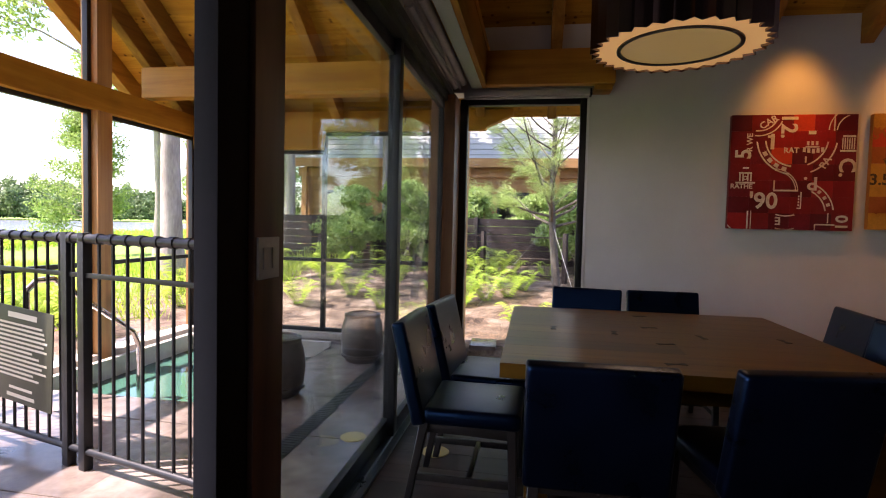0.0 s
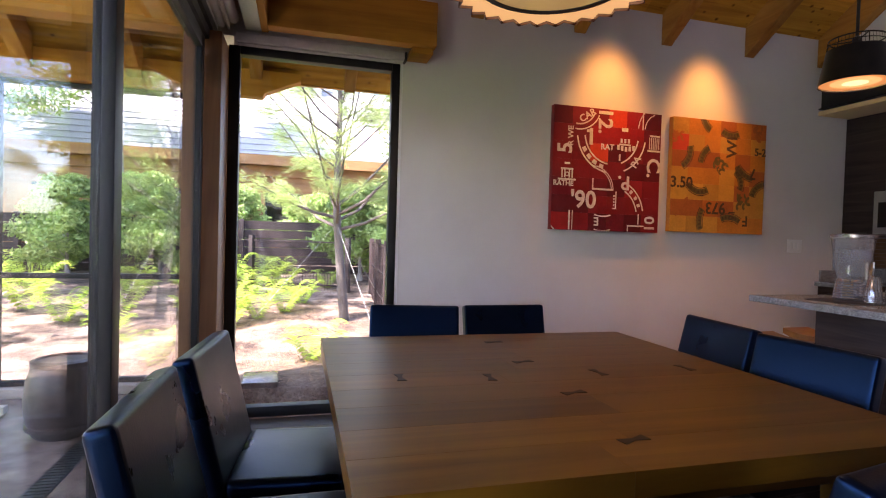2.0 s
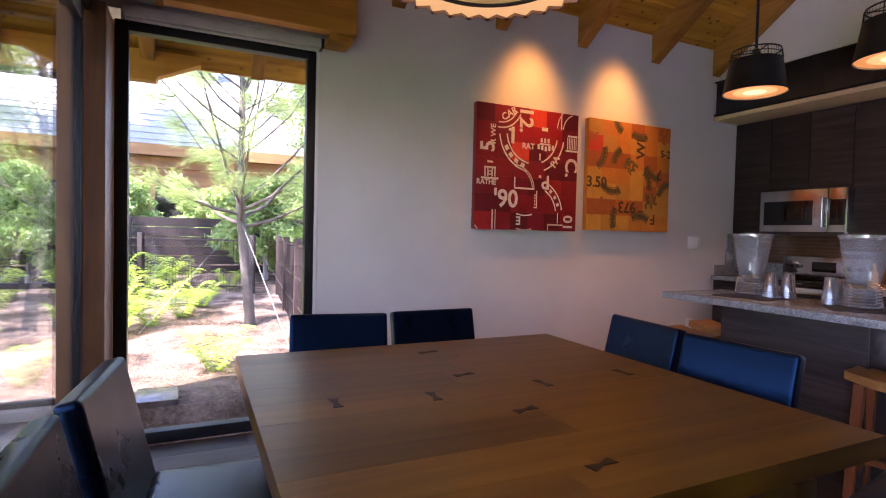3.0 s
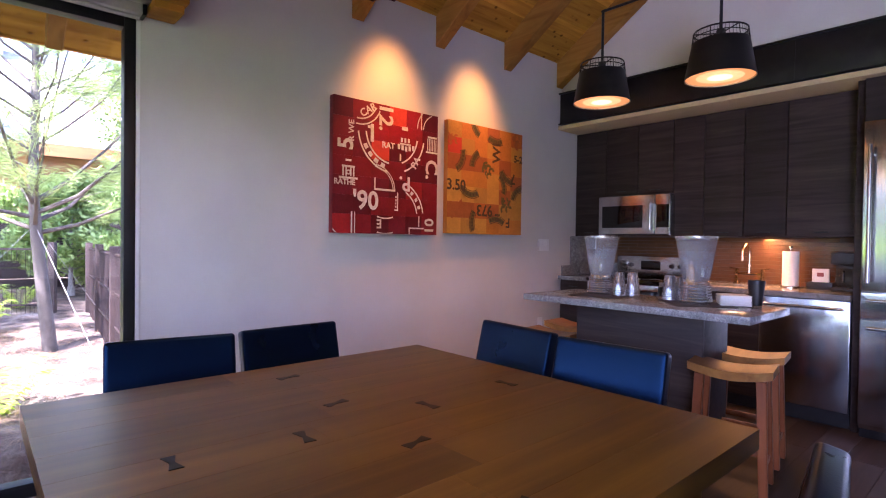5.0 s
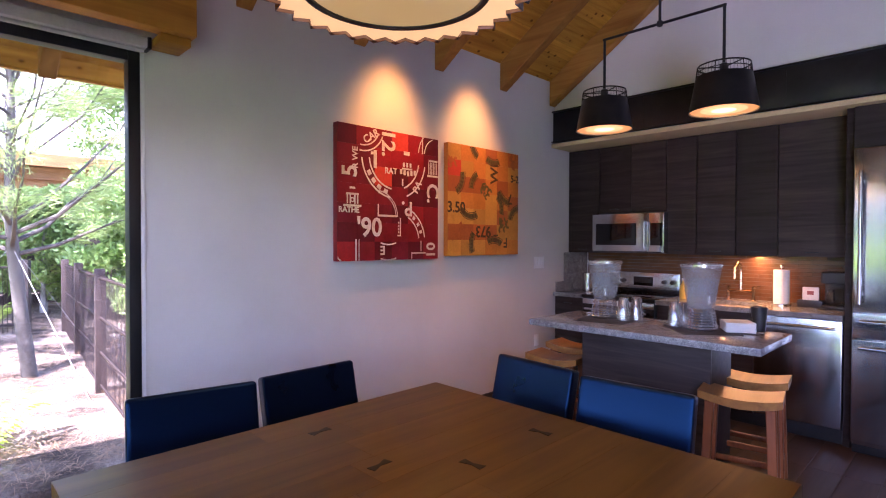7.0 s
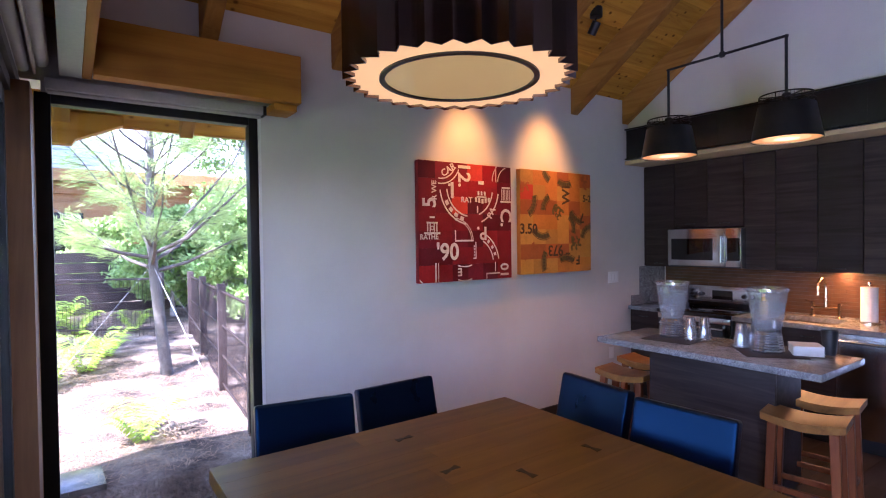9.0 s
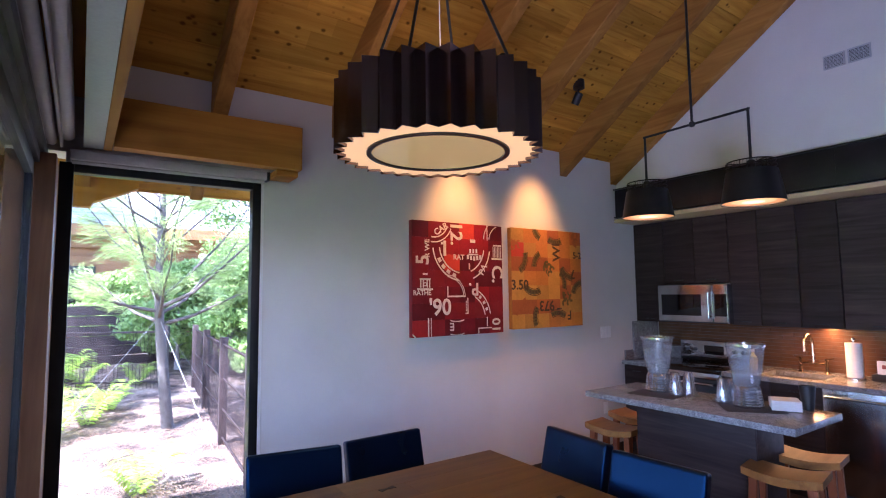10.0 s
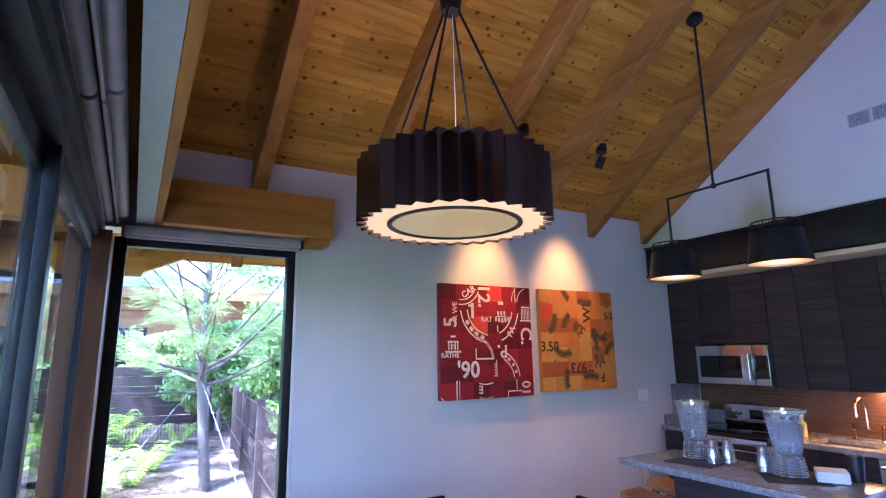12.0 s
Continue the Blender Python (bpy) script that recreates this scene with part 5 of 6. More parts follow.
# ---- porch and patio ----
PX, PY = -3.15, 0.85                       # west and north sides of the screened porch
POOL = (-2.95, -1.30, -1.45, 0.45)         # x0, x1, y0, y1
patio = thing("patio", "brown stamped concrete patio", "patio", kind="structure")
for a in ((-3.6, -9, POOL[0], 1.0), (POOL[1], -9, -0.121, 1.0), (POOL[0], -9, POOL[1], POOL[2]), (POOL[0], POOL[3], POOL[1], 1.0)):
    part("slab", bx(B(), a[0], a[1], -0.25, a[2], a[3], -0.02), STONE, patio)
w = B()
for k in range(1, 8):
    bx(w, -3.3, -0.9 - k * 0.93, -0.0195, -0.125, -0.892 - k * 0.93, -0.0175)
joint = solid("patio_joint", w, GROUT, "thin joints scored in the patio", "joint")
w = B()
bx(w, POOL[0] - 0.1, POOL[2] - 0.1, -0.95, POOL[1] + 0.1, POOL[3] + 0.1, -0.85)
for a in ((POOL[0] - 0.1, POOL[2] - 0.1, POOL[0], POOL[3] + 0.1), (POOL[1], POOL[2] - 0.1, POOL[1] + 0.1, POOL[3] + 0.1), (POOL[0], POOL[2] - 0.1, POOL[1], POOL[2]), (POOL[0], POOL[3], POOL[1], POOL[3] + 0.1)):
    bx(w, a[0], a[1], -0.849, a[2], a[3], -0.252)
pool = solid("spa_pool", w, POOLTILE, "green-tiled sunken spa pool", "pool")
w = B()
for a in ((POOL[0] + 0.001, POOL[2] + 0.001, POOL[0] + 0.06, POOL[3] - 0.001), (POOL[0] + 0.06, POOL[3] - 0.06, POOL[1] - 0.001, POOL[3] - 0.001)):
    bx(w, a[0], a[1], -0.30, a[2], a[3], 0.03)
rim = solid("pool_rim", w, COPING, "stone rim round the spa pool", "trim")
WATER_M, an, al, ab = base_nodes("pool_water", 0.03)
ab.inputs["Base Color"].default_value = (0.045, 0.13, 0.095, 1)
wmp = place(an, al)
wno = noise_node(an, al, wmp, 3.0, 3)
bump(an, al, ab, wno.outputs[0], 0.12, 0.02)
w = B()
bx(w, POOL[0] + 0.002, POOL[2] + 0.002, -0.5, POOL[1] - 0.002, POOL[3] - 0.002, -0.14)
water = solid("pool_water", w, WATER_M, "still green water in the spa pool", "water", smooth=0)
hr = thing("pool_handrail", "bent chrome handrail at the spa pool", "handrail", pose(-2.7, -1.7, -0.02))
part("rail", tube(B(), [Vector((0, 0, 0)), Vector((0, 0, 0.78)), Vector((0.03, 0.05, 0.85)), Vector((0.10, 0.12, 0.86)), Vector((0.42, 0.5, 0.42)), Vector((0.44, 0.54, 0.30)), Vector((0.44, 0.54, -0.3))], 0.021, 12), CHROME, hr)
dr = thing("trench_drain", "dark metal trench drain grate in the patio", "drain", pose(0, 0, -0.02))
part("frame", bx(B(), -0.66, -5.5, 0.0005, -0.545, 0.6, 0.003), BLACKMETAL, dr)
b = B()
for i in range(150):
    bx(b, -0.65, -4.5 + i * 0.034, 0.003, -0.555, -4.482 + i * 0.034, 0.006)
tagged(part("grate_bars", b, surface("grate_metal", (0.05, 0.06, 0.06), (0.09, 0.10, 0.10), 9, 0.4, 0.6), dr, smooth=0), kind="stuff")
for x, y in ((-0.27, -1.78),):
    ds = thing("floor_disc", "round brass floor cover in the patio", "floor cover", pose(x, y, -0.02))
    part("disc", lathe(B(), [(0, 0.004), (0.075, 0.004), (0.08, 0.0005)], 28), BRASS, ds)
ds = thing("floor_outlet", "round brass floor outlet under the chairs", "floor outlet", pose(0.27, -1.92, 0.0))
part("disc", lathe(B(), [(0, 0.004), (0.075, 0.004), (0.08, 0.0005)], 28), BRASS, ds)
DRUM = [(0, 0), (0.15, 0), (0.165, 0.015), (0.195, 0.10), (0.208, 0.22), (0.195, 0.34), (0.17, 0.43), (0.175, 0.435), (0.175, 0.46), (0.15, 0.468), (0.14, 0.455), (0, 0.455)]
for x, y, sc in ((-1.09, -1.13, 0.95), (-0.80, -0.02, 0.98)):
    d = thing("garden_stool", "dark ceramic drum stool on the patio", "garden stool", pose(x, y, -0.02), group="drum stools")
    part("drum", lathe(B(), [(r * sc, z * sc) for r, z in DRUM], 36), BARREL, d)
    part("band", lathe(B(), [(0.1 + 0.082 * sc, 0.05), (0.115 + 0.082 * sc, 0.055), (0.117 + 0.082 * sc, 0.075), (0.1 + 0.084 * sc, 0.08)], 36), BARREL, d)

cols = [(PX, PY), (PX, -0.60), (PX, -2.9), (PX, -5.1)]
for x, y in cols:
    solid("porch_post", bx(B(), x - 0.085, y - 0.085, -0.02, x + 0.085, y + 0.085, 2.24, 0.008), POST_Z, "golden fir post of the screened porch", "post")
    if y < 0.5:
        solid("porch_post_upper", bx(B(), x - 0.085, y - 0.085, 2.47, x + 0.085, y + 0.085, roof(y) - 0.24, 0.008), POST_Z, "fir post rising to the porch roof", "post")
solid("porch_post", bx(B(), -0.10, PY - 0.07, -0.05, 0.07, PY + 0.07, 2.298, 0.008), POST_Z, "fir post at the corner of the porch", "post")
w = B()
bx(w, PX - 0.085, -9, 2.24, PX + 0.085, PY + 0.085, 2.47, 0.008)
porch_beam_west = solid("porch_beam_west", w, BEAM_Y, "fir beam over the porch posts facing the lake", "beam")
w = B()
extrude(w, [(PX, 2.10), (-1.56, 2.10), (-1.54, 2.30), (0.25, 2.30), (0.27, 2.335), (0.54, 2.455), (0.54, 2.51), (PX, 2.51)], 0.10, Matrix(((1, 0, 0, 0), (0, 0, -1, 0.84), (0, 1, 0, 0), (0, 0, 0, 1))))
porch_beam_north = solid("porch_beam_north", w, BEAM, "fir beam with a chamfered end over the porch screen", "beam")
w = B()
bx(w, PX, -0.05, 2.50, -0.125, 0.10, 2.80, 0.008)
porch_beam_mid = solid("porch_beam_mid", w, BEAM, "heavy fir beam crossing the porch", "beam")
for x in (-0.65, -1.35, -2.05, -2.75):
    slope_beam(x - 0.05, x + 0.05, 0.73, RIDGE_Y + 0.1, 0.24, "rafter", RAFTER, "fir rafter under the porch ceiling")
slope_beam(PX - 0.05, PX + 0.05, 0.73, RIDGE_Y + 0.1, 0.24, "rafter", RAFTER, "fir rafter over the porch's lake side")
slope_beam(PX - 0.55, PX - 0.43, 0.73, RIDGE_Y + 0.1, 0.24, "rafter", RAFTER, "fir barge rafter at the roof's edge")
for x in (0.20, 0.93, 1.77, 2.60, 3.38):
    slope_beam(x - 0.045, x + 0.045, 0.78, 0.205, 0.15, "rafter_tail", RAFTER, "fir rafter tail under the eaves")
w = B()
bx(w, -3.9, 0.90, roof(0.90) - 0.015, KBACK + 0.6, 0.93, roof(0.90) + 0.17, 0.003)
fascia = solid("fascia", w, BEAM, "fir fascia board along the eaves", "trim")
# screen frames
sn = thing("porch_screen_north", "black-framed screen wall of the porch", "screen wall", kind="structure")
for x, zt in ((-3.03, 2.098), (-1.56, 2.298), (-0.13, 2.298)):
    part("mullion", bx(B(), x - 0.022, PY - 0.03, 0.05, x + 0.022, PY + 0.03, zt, 0.003), FRAME, sn)
part("mid_rail", bx(B(), -3.03, PY - 0.02, 0.845, -0.13, PY + 0.02, 0.885, 0.003), FRAME, sn)
part("bottom_rail", bx(B(), -3.03, PY - 0.025, 0.05, -0.13, PY + 0.025, 0.09, 0.003), FRAME, sn)
part("top_rail", bx(B(), -3.03, PY - 0.025, 2.06, -1.582, PY + 0.025, 2.098, 0.003), FRAME, sn)
part("top_rail", bx(B(), -1.538, PY - 0.025, 2.26, -0.152, PY + 0.025, 2.298, 0.003), FRAME, sn)
part("sill", bx(B(), PX + 0.1, PY - 0.10, -0.02, -0.11, PY + 0.09, 0.049, 0.005), COPING, sn, "pale stone sill")
swt = thing("porch_screen_west", "black-framed screen wall facing the lake", "screen wall", kind="structure")
for ya, yb in ((-0.51, 0.76), (-2.81, -0.69), (-5.0, -2.99)):
    for y in (ya + 0.02, yb - 0.02):
        part("mullion", bx(B(), PX - 0.025, y - 0.02, 0.05, PX + 0.025, y + 0.02, 2.238, 0.003), FRAME, swt)
    part("mid_rail", bx(B(), PX - 0.02, ya, 0.845, PX + 0.02, yb, 0.885, 0.003), FRAME, swt)
    part("top_rail", bx(B(), PX - 0.02, ya + 0.041, 2.20, PX + 0.02, yb - 0.041, 2.238, 0.003), FRAME, swt)
    part("sill", bx(B(), PX - 0.10, ya, -0.02, PX + 0.10, yb, 0.049, 0.005), COPING, swt, "pale stone sill")
    if yb < 0.5:
        part("mullion", bx(B(), PX - 0.025, yb - 0.04, 2.475, PX + 0.025, yb, roof(yb) - 0.25, 0.003), FRAME, swt)

# picket fence with a rules sign
fa, fb_ = Vector((-3.05, -2.10, -0.02)), Vector((-0.42, -2.75, -0.02))
fd = (fb_ - fa).normalized()
ang = math.degrees(math.atan2(fd.y, fd.x))
L = (fb_ - fa).length
fe = thing("pool_fence", "black metal picket fence with a round top rail", "fence", Matrix.Translation(fa) @ pose(0, 0, 0, 0, 0, ang))
part("top_rail", rod(B(), (0, 0, 1.20), (L, 0, 1.20), 0.024, n=14), BLACKMETAL, fe)
part("bottom_rail", rod(B(), (0, 0, 0.10), (L, 0, 0.10), 0.020, n=12), BLACKMETAL, fe)
part("upper_rail", bx(B(), 0, -0.010, 1.00, L, 0.010, 1.025, 0.003), BLACKMETAL, fe)
xx = 0.06
picket = mesh_of(rod(B(), (0, 0, 0.10), (0, 0, 1.19), 0.0085, n=8), "picket", BLACKMETAL)
clamp = mesh_of(lathe(B(), [(0.026, -0.016), (0.029, -0.016), (0.029, 0.016), (0.026, 0.016)], 14), "rail_clamp", BLACKMETAL)
while xx < L - 0.03:
    piece("picket", picket, fe, pose(xx, 0, 0))
    piece("rail_clamp", clamp, fe, pose(xx, 0, 1.20, 0, 90, 0))
    xx += 0.105
for x in (1.49, 1.625):
    part("gate_post", bx(B(), x - 0.024, -0.024, 0.0, x + 0.024, 0.024, 1.23, 0.004), BLACKMETAL, fe)
part("end_post", bx(B(), L - 0.05, -0.03, 0.0, L, 0.03, 1.16, 0.004), BLACKMETAL, fe)
sg = thing("rules_sign", "olive pool rules sign wired to the fence", "sign", Matrix.Translation(fa) @ pose(0, 0, 0, 0, 0, ang) @ pose(1.16, -0.035, 0.545, 0, 3, 0))
part("panel", bx(B(), -0.265, -0.008, -0.265, 0.265, 0.0, 0.265, 0.003), SIGNGREEN, sg)
rnd = random.Random(5)
tb = B()
bar(tb, -0.13, 0.205, 0.13, 0.235)
for i in range(13):
    wln = rnd.uniform(0.30, 0.44)
    bar(tb, -0.21, 0.165 - i * 0.024, -0.21 + wln, 0.177 - i * 0.024)
bar(tb, -0.11, -0.19, 0.10, -0.175)
bar(tb, -0.13, -0.235, 0.12, -0.215)
split_parts("printed_line", tb, SIGNTEXT, sg, -0.0095)

# ---- garden, lake and trees ----
def axis_steps(lo, hi, near_lo, near_hi, step):
    vals = [near_lo + step * i for i in range(int((near_hi - near_lo) / step) + 1)]
    d, v = step, vals[-1]
    while v < hi:
        d *= 1.5
        v += d
        vals.append(v)
    d, v = step, vals[0]
    while v > lo:
        d *= 1.5
        v -= d
        vals.insert(0, v)
    return vals


def ground_z(x, y):
    far = max(0.0, -x - 9) + max(0.0, y - 26) * 0
    z = -0.10 - min(0.75, 0.045 * far)
    if y > 1.0 and x > -9:
        z += 0.10 * noise.noise((x * 0.5, y * 0.5, 0)) + 0.04 * noise.noise((x * 1.9, y * 1.9, 3)) + min(0.35, 0.05 * max(0, y - 2.5))
    if -3.7 < x < 6 and -9.5 < y < 0.99:
        z = -1.3
    return z


xs, ys = axis_steps(-600, 600, -14, 12, 0.25), axis_steps(-600, 600, -2, 22, 0.25)
verts = [(x, y, ground_z(x, y)) for y in ys for x in xs]
nx = len(xs)
faces = [(j * nx + i, j * nx + i + 1, (j + 1) * nx + i + 1, (j + 1) * nx + i) for j in range(len(ys) - 1) for i in range(nx - 1)]
gm, gnn, gll, gbb = base_nodes("ground_cover", 0.95)
gp = place(gnn, gll, shift=False)
tc = gnn.new("ShaderNodeSeparateXYZ")
gll.new(gp.outputs[0], tc.inputs[0])
n1, n2, n3 = noise_node(gnn, gll, gp, 2.2, 7, 0.65), noise_node(gnn, gll, gp, 30, 4), noise_node(gnn, gll, gp, 0.5, 3)
straw = ramp(gnn, gll, n1.outputs[0], ((0.36, (0.048, 0.028, 0.019)), (0.5, (0.175, 0.118, 0.083)), (0.64, (0.32, 0.245, 0.19))))
straw2 = mixc(gnn, gll, "OVERLAY", 0.6, straw.outputs[0], n2.outputs[0])
green = ramp(gnn, gll, n1.outputs[0], ((0.3, (0.12, 0.26, 0.03)), (0.7, (0.30, 0.46, 0.07))))
edge = gnn.new("ShaderNodeMath")
edge.operation = "MULTIPLY_ADD"
edge.inputs[1].default_value, edge.inputs[2].default_value = 6.0, -3.0
gll.new(n3.outputs[0], edge.inputs[0])
addx = gnn.new("ShaderNodeMath")
gll.new(tc.outputs[0], addx.inputs[0])
gll.new(edge.outputs[0], addx.inputs[1])
mrg = gnn.new("ShaderNodeMapRange")
mrg.inputs["From Min"].default_value, mrg.inputs["From Max"].default_value = -7.5, -5.5
gll.new(addx.outputs[0], mrg.inputs[0])
gll.new(mixc(gnn, gll, "MIX", mrg.outputs[0], green.outputs[0], straw2), gbb.inputs["Base Color"])
bump(gnn, gll, gbb, n2.outputs[0], 0.9, 0.05)
me = cloud("ground", verts, faces, gm)
me.polygons.foreach_set("use_smooth", [True] * len(me.polygons))
ground = tagged(new("ground", me), "pine-straw garden ground turning to green meadow", "ground", kind="structure")
lake_m = plain("lake_water", (0.30, 0.36, 0.40), 0.12)
w = B()
bx(w, -190, -260, -1.0, -46, 200, -0.70)
lake = solid("lake", w, lake_m, "pale still lake beyond the meadow", "water", smooth=0)


def quads(rng, centres, spread, count, length, width, up=0.0, along=None):
    """Many small leaves: count of them round each centre."""
    n = len(centres) * count
    c = np.repeat(np.array(centres, float), count, axis=0)
    sp = np.repeat(np.broadcast_to(np.array(spread, float), (len(centres), 3)), count, axis=0)
    d = rng.normal(size=(n, 3))
    d /= np.linalg.norm(d, axis=1)[:, None]
    c = c + d * sp * (rng.random((n, 1)) ** 0.45)
    a = rng.normal(size=(n, 3))
    a[:, 2] += up
    if along is not None:
        a = a * 0.35 + np.repeat(np.array(along, float), count, axis=0)
    a /= np.linalg.norm(a, axis=1)[:, None]
    b = np.cross(a, rng.normal(size=(n, 3)))
    b /= np.linalg.norm(b, axis=1)[:, None]
    ln = length * (0.6 + 0.8 * rng.random((n, 1)))
    p0, p1 = c - a * ln / 2, c + a * ln / 2
    b = b * width / 2
    v = np.stack([p0, c + b, p1, c - b], 1).reshape(-1, 3)
    f = np.arange(4 * n).reshape(n, 4)
    return v, f


def leaf_mesh(name, parts_, material):
    vs, fs, k = [], [], 0
    for v, f in parts_:
        vs.append(v)
        fs.append(f + k)
        k += len(v)
    return cloud(name, np.concatenate(vs).tolist(), np.concatenate(fs).tolist(), material)


def limb(bm, pts, r0, r1, n=7, radii=None):
    """One tapered skin along a bent line."""
    k = len(pts) - 1
    rings = []
    for i, p in enumerate(pts):
        d = (pts[min(k, i + 1)] - pts[max(0, i - 1)]).normalized()
        u = d.cross(Vector((0.31, 0.95, 0.05))).normalized()
        v = d.cross(u)
        r = radii[i] if radii else r0 + (r1 - r0) * i / k
        rings.append([bm.verts.new(p + (u * math.cos(6.2832 * j / n) + v * math.sin(6.2832 * j / n)) * r) for j in range(n)])
    for p, q in zip(rings, rings[1:]):
        for j in range(n):
            bm.faces.new((p[j], p[(j + 1) % n], q[(j + 1) % n], q[j]))
    bm.faces.new(rings[-1])


def tree(name, label, seed, height, r, bare, spread, leaf, clumps, count, size, wide, cat="tree", lean=0.02):
    """A tapered trunk with limbs from bare * height up, and a crown of many leaves."""
    rnd, rng = random.Random(seed), np.random.default_rng(seed)
    t = thing(name, label, cat)
    tr = B()
    pts = [Vector((lean * height * (i / 7) ** 1.4 + rnd.uniform(-0.03, 0.03) * r * 8, rnd.uniform(-0.03, 0.03) * r * 8, height * i / 7)) for i in range(8)]
    pts[0] = Vector((0, 0, -0.3))
    flare = [Vector((0, 0, -0.3)), Vector((0, 0, 0.15)), Vector((0, 0, 0.7 * min(1, height / 8)))]
    limb(tr, flare + pts[1:], r, r * 0.25, 10, [r * 1.8, r * 1.45, r * 1.05] + [r * (1 - 0.75 * i / 7) for i in range(1, 8)])
    part("trunk", tr, BARK, t, smooth=60)
    lb = B()
    centres = []
    for i in range(clumps):
        z = height * (bare + (1.02 - bare) * (i + rnd.random()) / clumps)
        k = min(6, int(z / height * 7))
        base = pts[k].lerp(pts[min(7, k + 1)], z / height * 7 - k)
        a = rnd.uniform(0, 6.283)
        ln = spread * (1.15 - 0.75 * (z / height - bare) / (1.02 - bare)) * rnd.uniform(0.55, 1.1)
        tip = base + Vector((math.cos(a) * ln, math.sin(a) * ln, ln * rnd.uniform(0.05, 0.5)))
        mid = base.lerp(tip, 0.5) + Vector((0, 0, ln * 0.06))
        limb(lb, [base, mid, tip], r * 0.22, r * 0.05, 5)
        centres += [tuple(tip), tuple(mid.lerp(tip, 0.4))]
    part("limbs", lb, BARK, t, smooth=60)
    cr = leaf_mesh("crown", [quads(rng, centres, (spread * 0.34, spread * 0.34, spread * 0.24), count, size, wide)], leaf)
    o = new("crown", cr)
    o.parent = t
    return t


# the staked pine sapling in front of the window
SAP = (1.06, 4.2)
rnd, rng = random.Random(3), np.random.default_rng(3)
gz = ground_z(*SAP)
sap = thing("pine_sapling", "young pine tree with feathery needles, staked by wires", "tree", pose(SAP[0], SAP[1], gz))
tb = B()
tp = [Vector((0.17, 0, -0.1)), Vector((0.10, 0.0, 0.6)), Vector((0.03, 0, 1.35)), Vector((0, 0, 1.9)), Vector((0.03, 0.03, 2.8)), Vector((0.02, 0, 3.7)), Vector((0.05, 0, 4.6))]
limb(tb, tp, 0.078, 0.022, 10)
part("trunk", tb, SAPBARK, sap, smooth=60)
tips, dirs = [], []
for i in range(46):
    z = 1.32 + 0.075 * i
    if i < 9:
        z = 1.32 + 0.045 * i
    a = i * 2.399 + rnd.uniform(-0.3, 0.3)
    ln = (1.75 if i < 9 else 1.55 - 0.014 * i) * rnd.uniform(0.7, 1.05)
    rise = rnd.uniform(0.7, 1.35) if i > 4 else rnd.uniform(0.3, 0.75)
    base = Vector((0.02, 0, z))
    pts = [base]
    for s in range(1, 5):
        q = s / 4
        pts.append(base + Vector((math.cos(a) * ln * q, math.sin(a) * ln * q, ln * rise * q ** 1.35)) + Vector((rnd.uniform(-0.04, 0.04), rnd.uniform(-0.04, 0.04), 0)))
    lb = B()
    limb(lb, pts, 0.026 if i < 9 else 0.015, 0.005, 6)
    for s in range(13):
        q = rnd.uniform(0.3, 1.0)
        j = min(3, int(q * 4))
        p0 = pts[j].lerp(pts[j + 1], q * 4 - j if q < 1 else 1)
        d = Vector((math.cos(a + rnd.uniform(-1.0, 1.0)), math.sin(a + rnd.uniform(-1.0, 1.0)), rnd.uniform(-0.1, 0.7))) * rnd.uniform(0.15, 0.38)
        rod(lb, p0, p0 + d, 0.004, 0.002, n=4, caps=False)
        for e in (0.45, 0.75, 1.0):
            tips.append(tuple(p0 + d * e))
            dirs.append(tuple((d.normalized() * 0.9 + Vector((0, 0, -0.15)))))
    part("limb", lb, DARKBARK, sap, smooth=60)
o = new("needles", leaf_mesh("needles", [quads(rng, tips, (0.12, 0.12, 0.10), 20, 0.16, 0.006, along=dirs)], NEEDLES))
o.parent = sap
tagged(o, kind="stuff")
for k, (dx, dy) in enumerate(((-1.15, -0.4), (0.45, -1.5), (0.9, 0.8))):
    gy = ground_z(SAP[0] + dx, SAP[1] + dy) - gz
    part("guy_wire", rod(B(), (0.02, 0, 1.42), (dx, dy, gy), 0.0026, n=6), SHADE_TUBE, sap, "pale guy wire")


def fern(seed, fronds, ln):
    rnd = random.Random(seed)
    f = thing("fern", "bright green fern growing in the straw", "fern", group="ferns")
    vs, fs = [], []
    for i in range(fronds):
        a = 6.283 * i / fronds + rnd.uniform(-0.3, 0.3)
        l = ln * rnd.uniform(0.7, 1.1)
        rise = rnd.uniform(0.95, 1.6)
        n = 17
        for s in range(1, n):
            q = s / n
            h = l * rise * (q - 0.62 * q * q * q)
            rr = l * 0.6 * q
            c = Vector((math.cos(a) * rr, math.sin(a) * rr, h))
            wv = l * 0.20 * math.sin(math.pi * (0.12 + 0.88 * q)) + 0.012
            side = Vector((-math.sin(a), math.cos(a), 0))
            fw = Vector((math.cos(a), math.sin(a), 0.2)) * 0.025
            for sgn in (-1, 1):
                tip = c + side * wv * sgn + fw * 1.4 - Vector((0, 0, wv * 0.3))
                b0 = len(vs)
                vs += [tuple(c - fw * 0.5), tuple(c.lerp(tip, 0.5) - fw * 0.45), tuple(tip), tuple(c.lerp(tip, 0.5) + fw * 0.45)]
                fs.append((b0, b0 + 1, b0 + 2, b0 + 3))
    o = new("fronds", cloud("fronds", vs, fs, FERN))
    o.parent = f
    return f


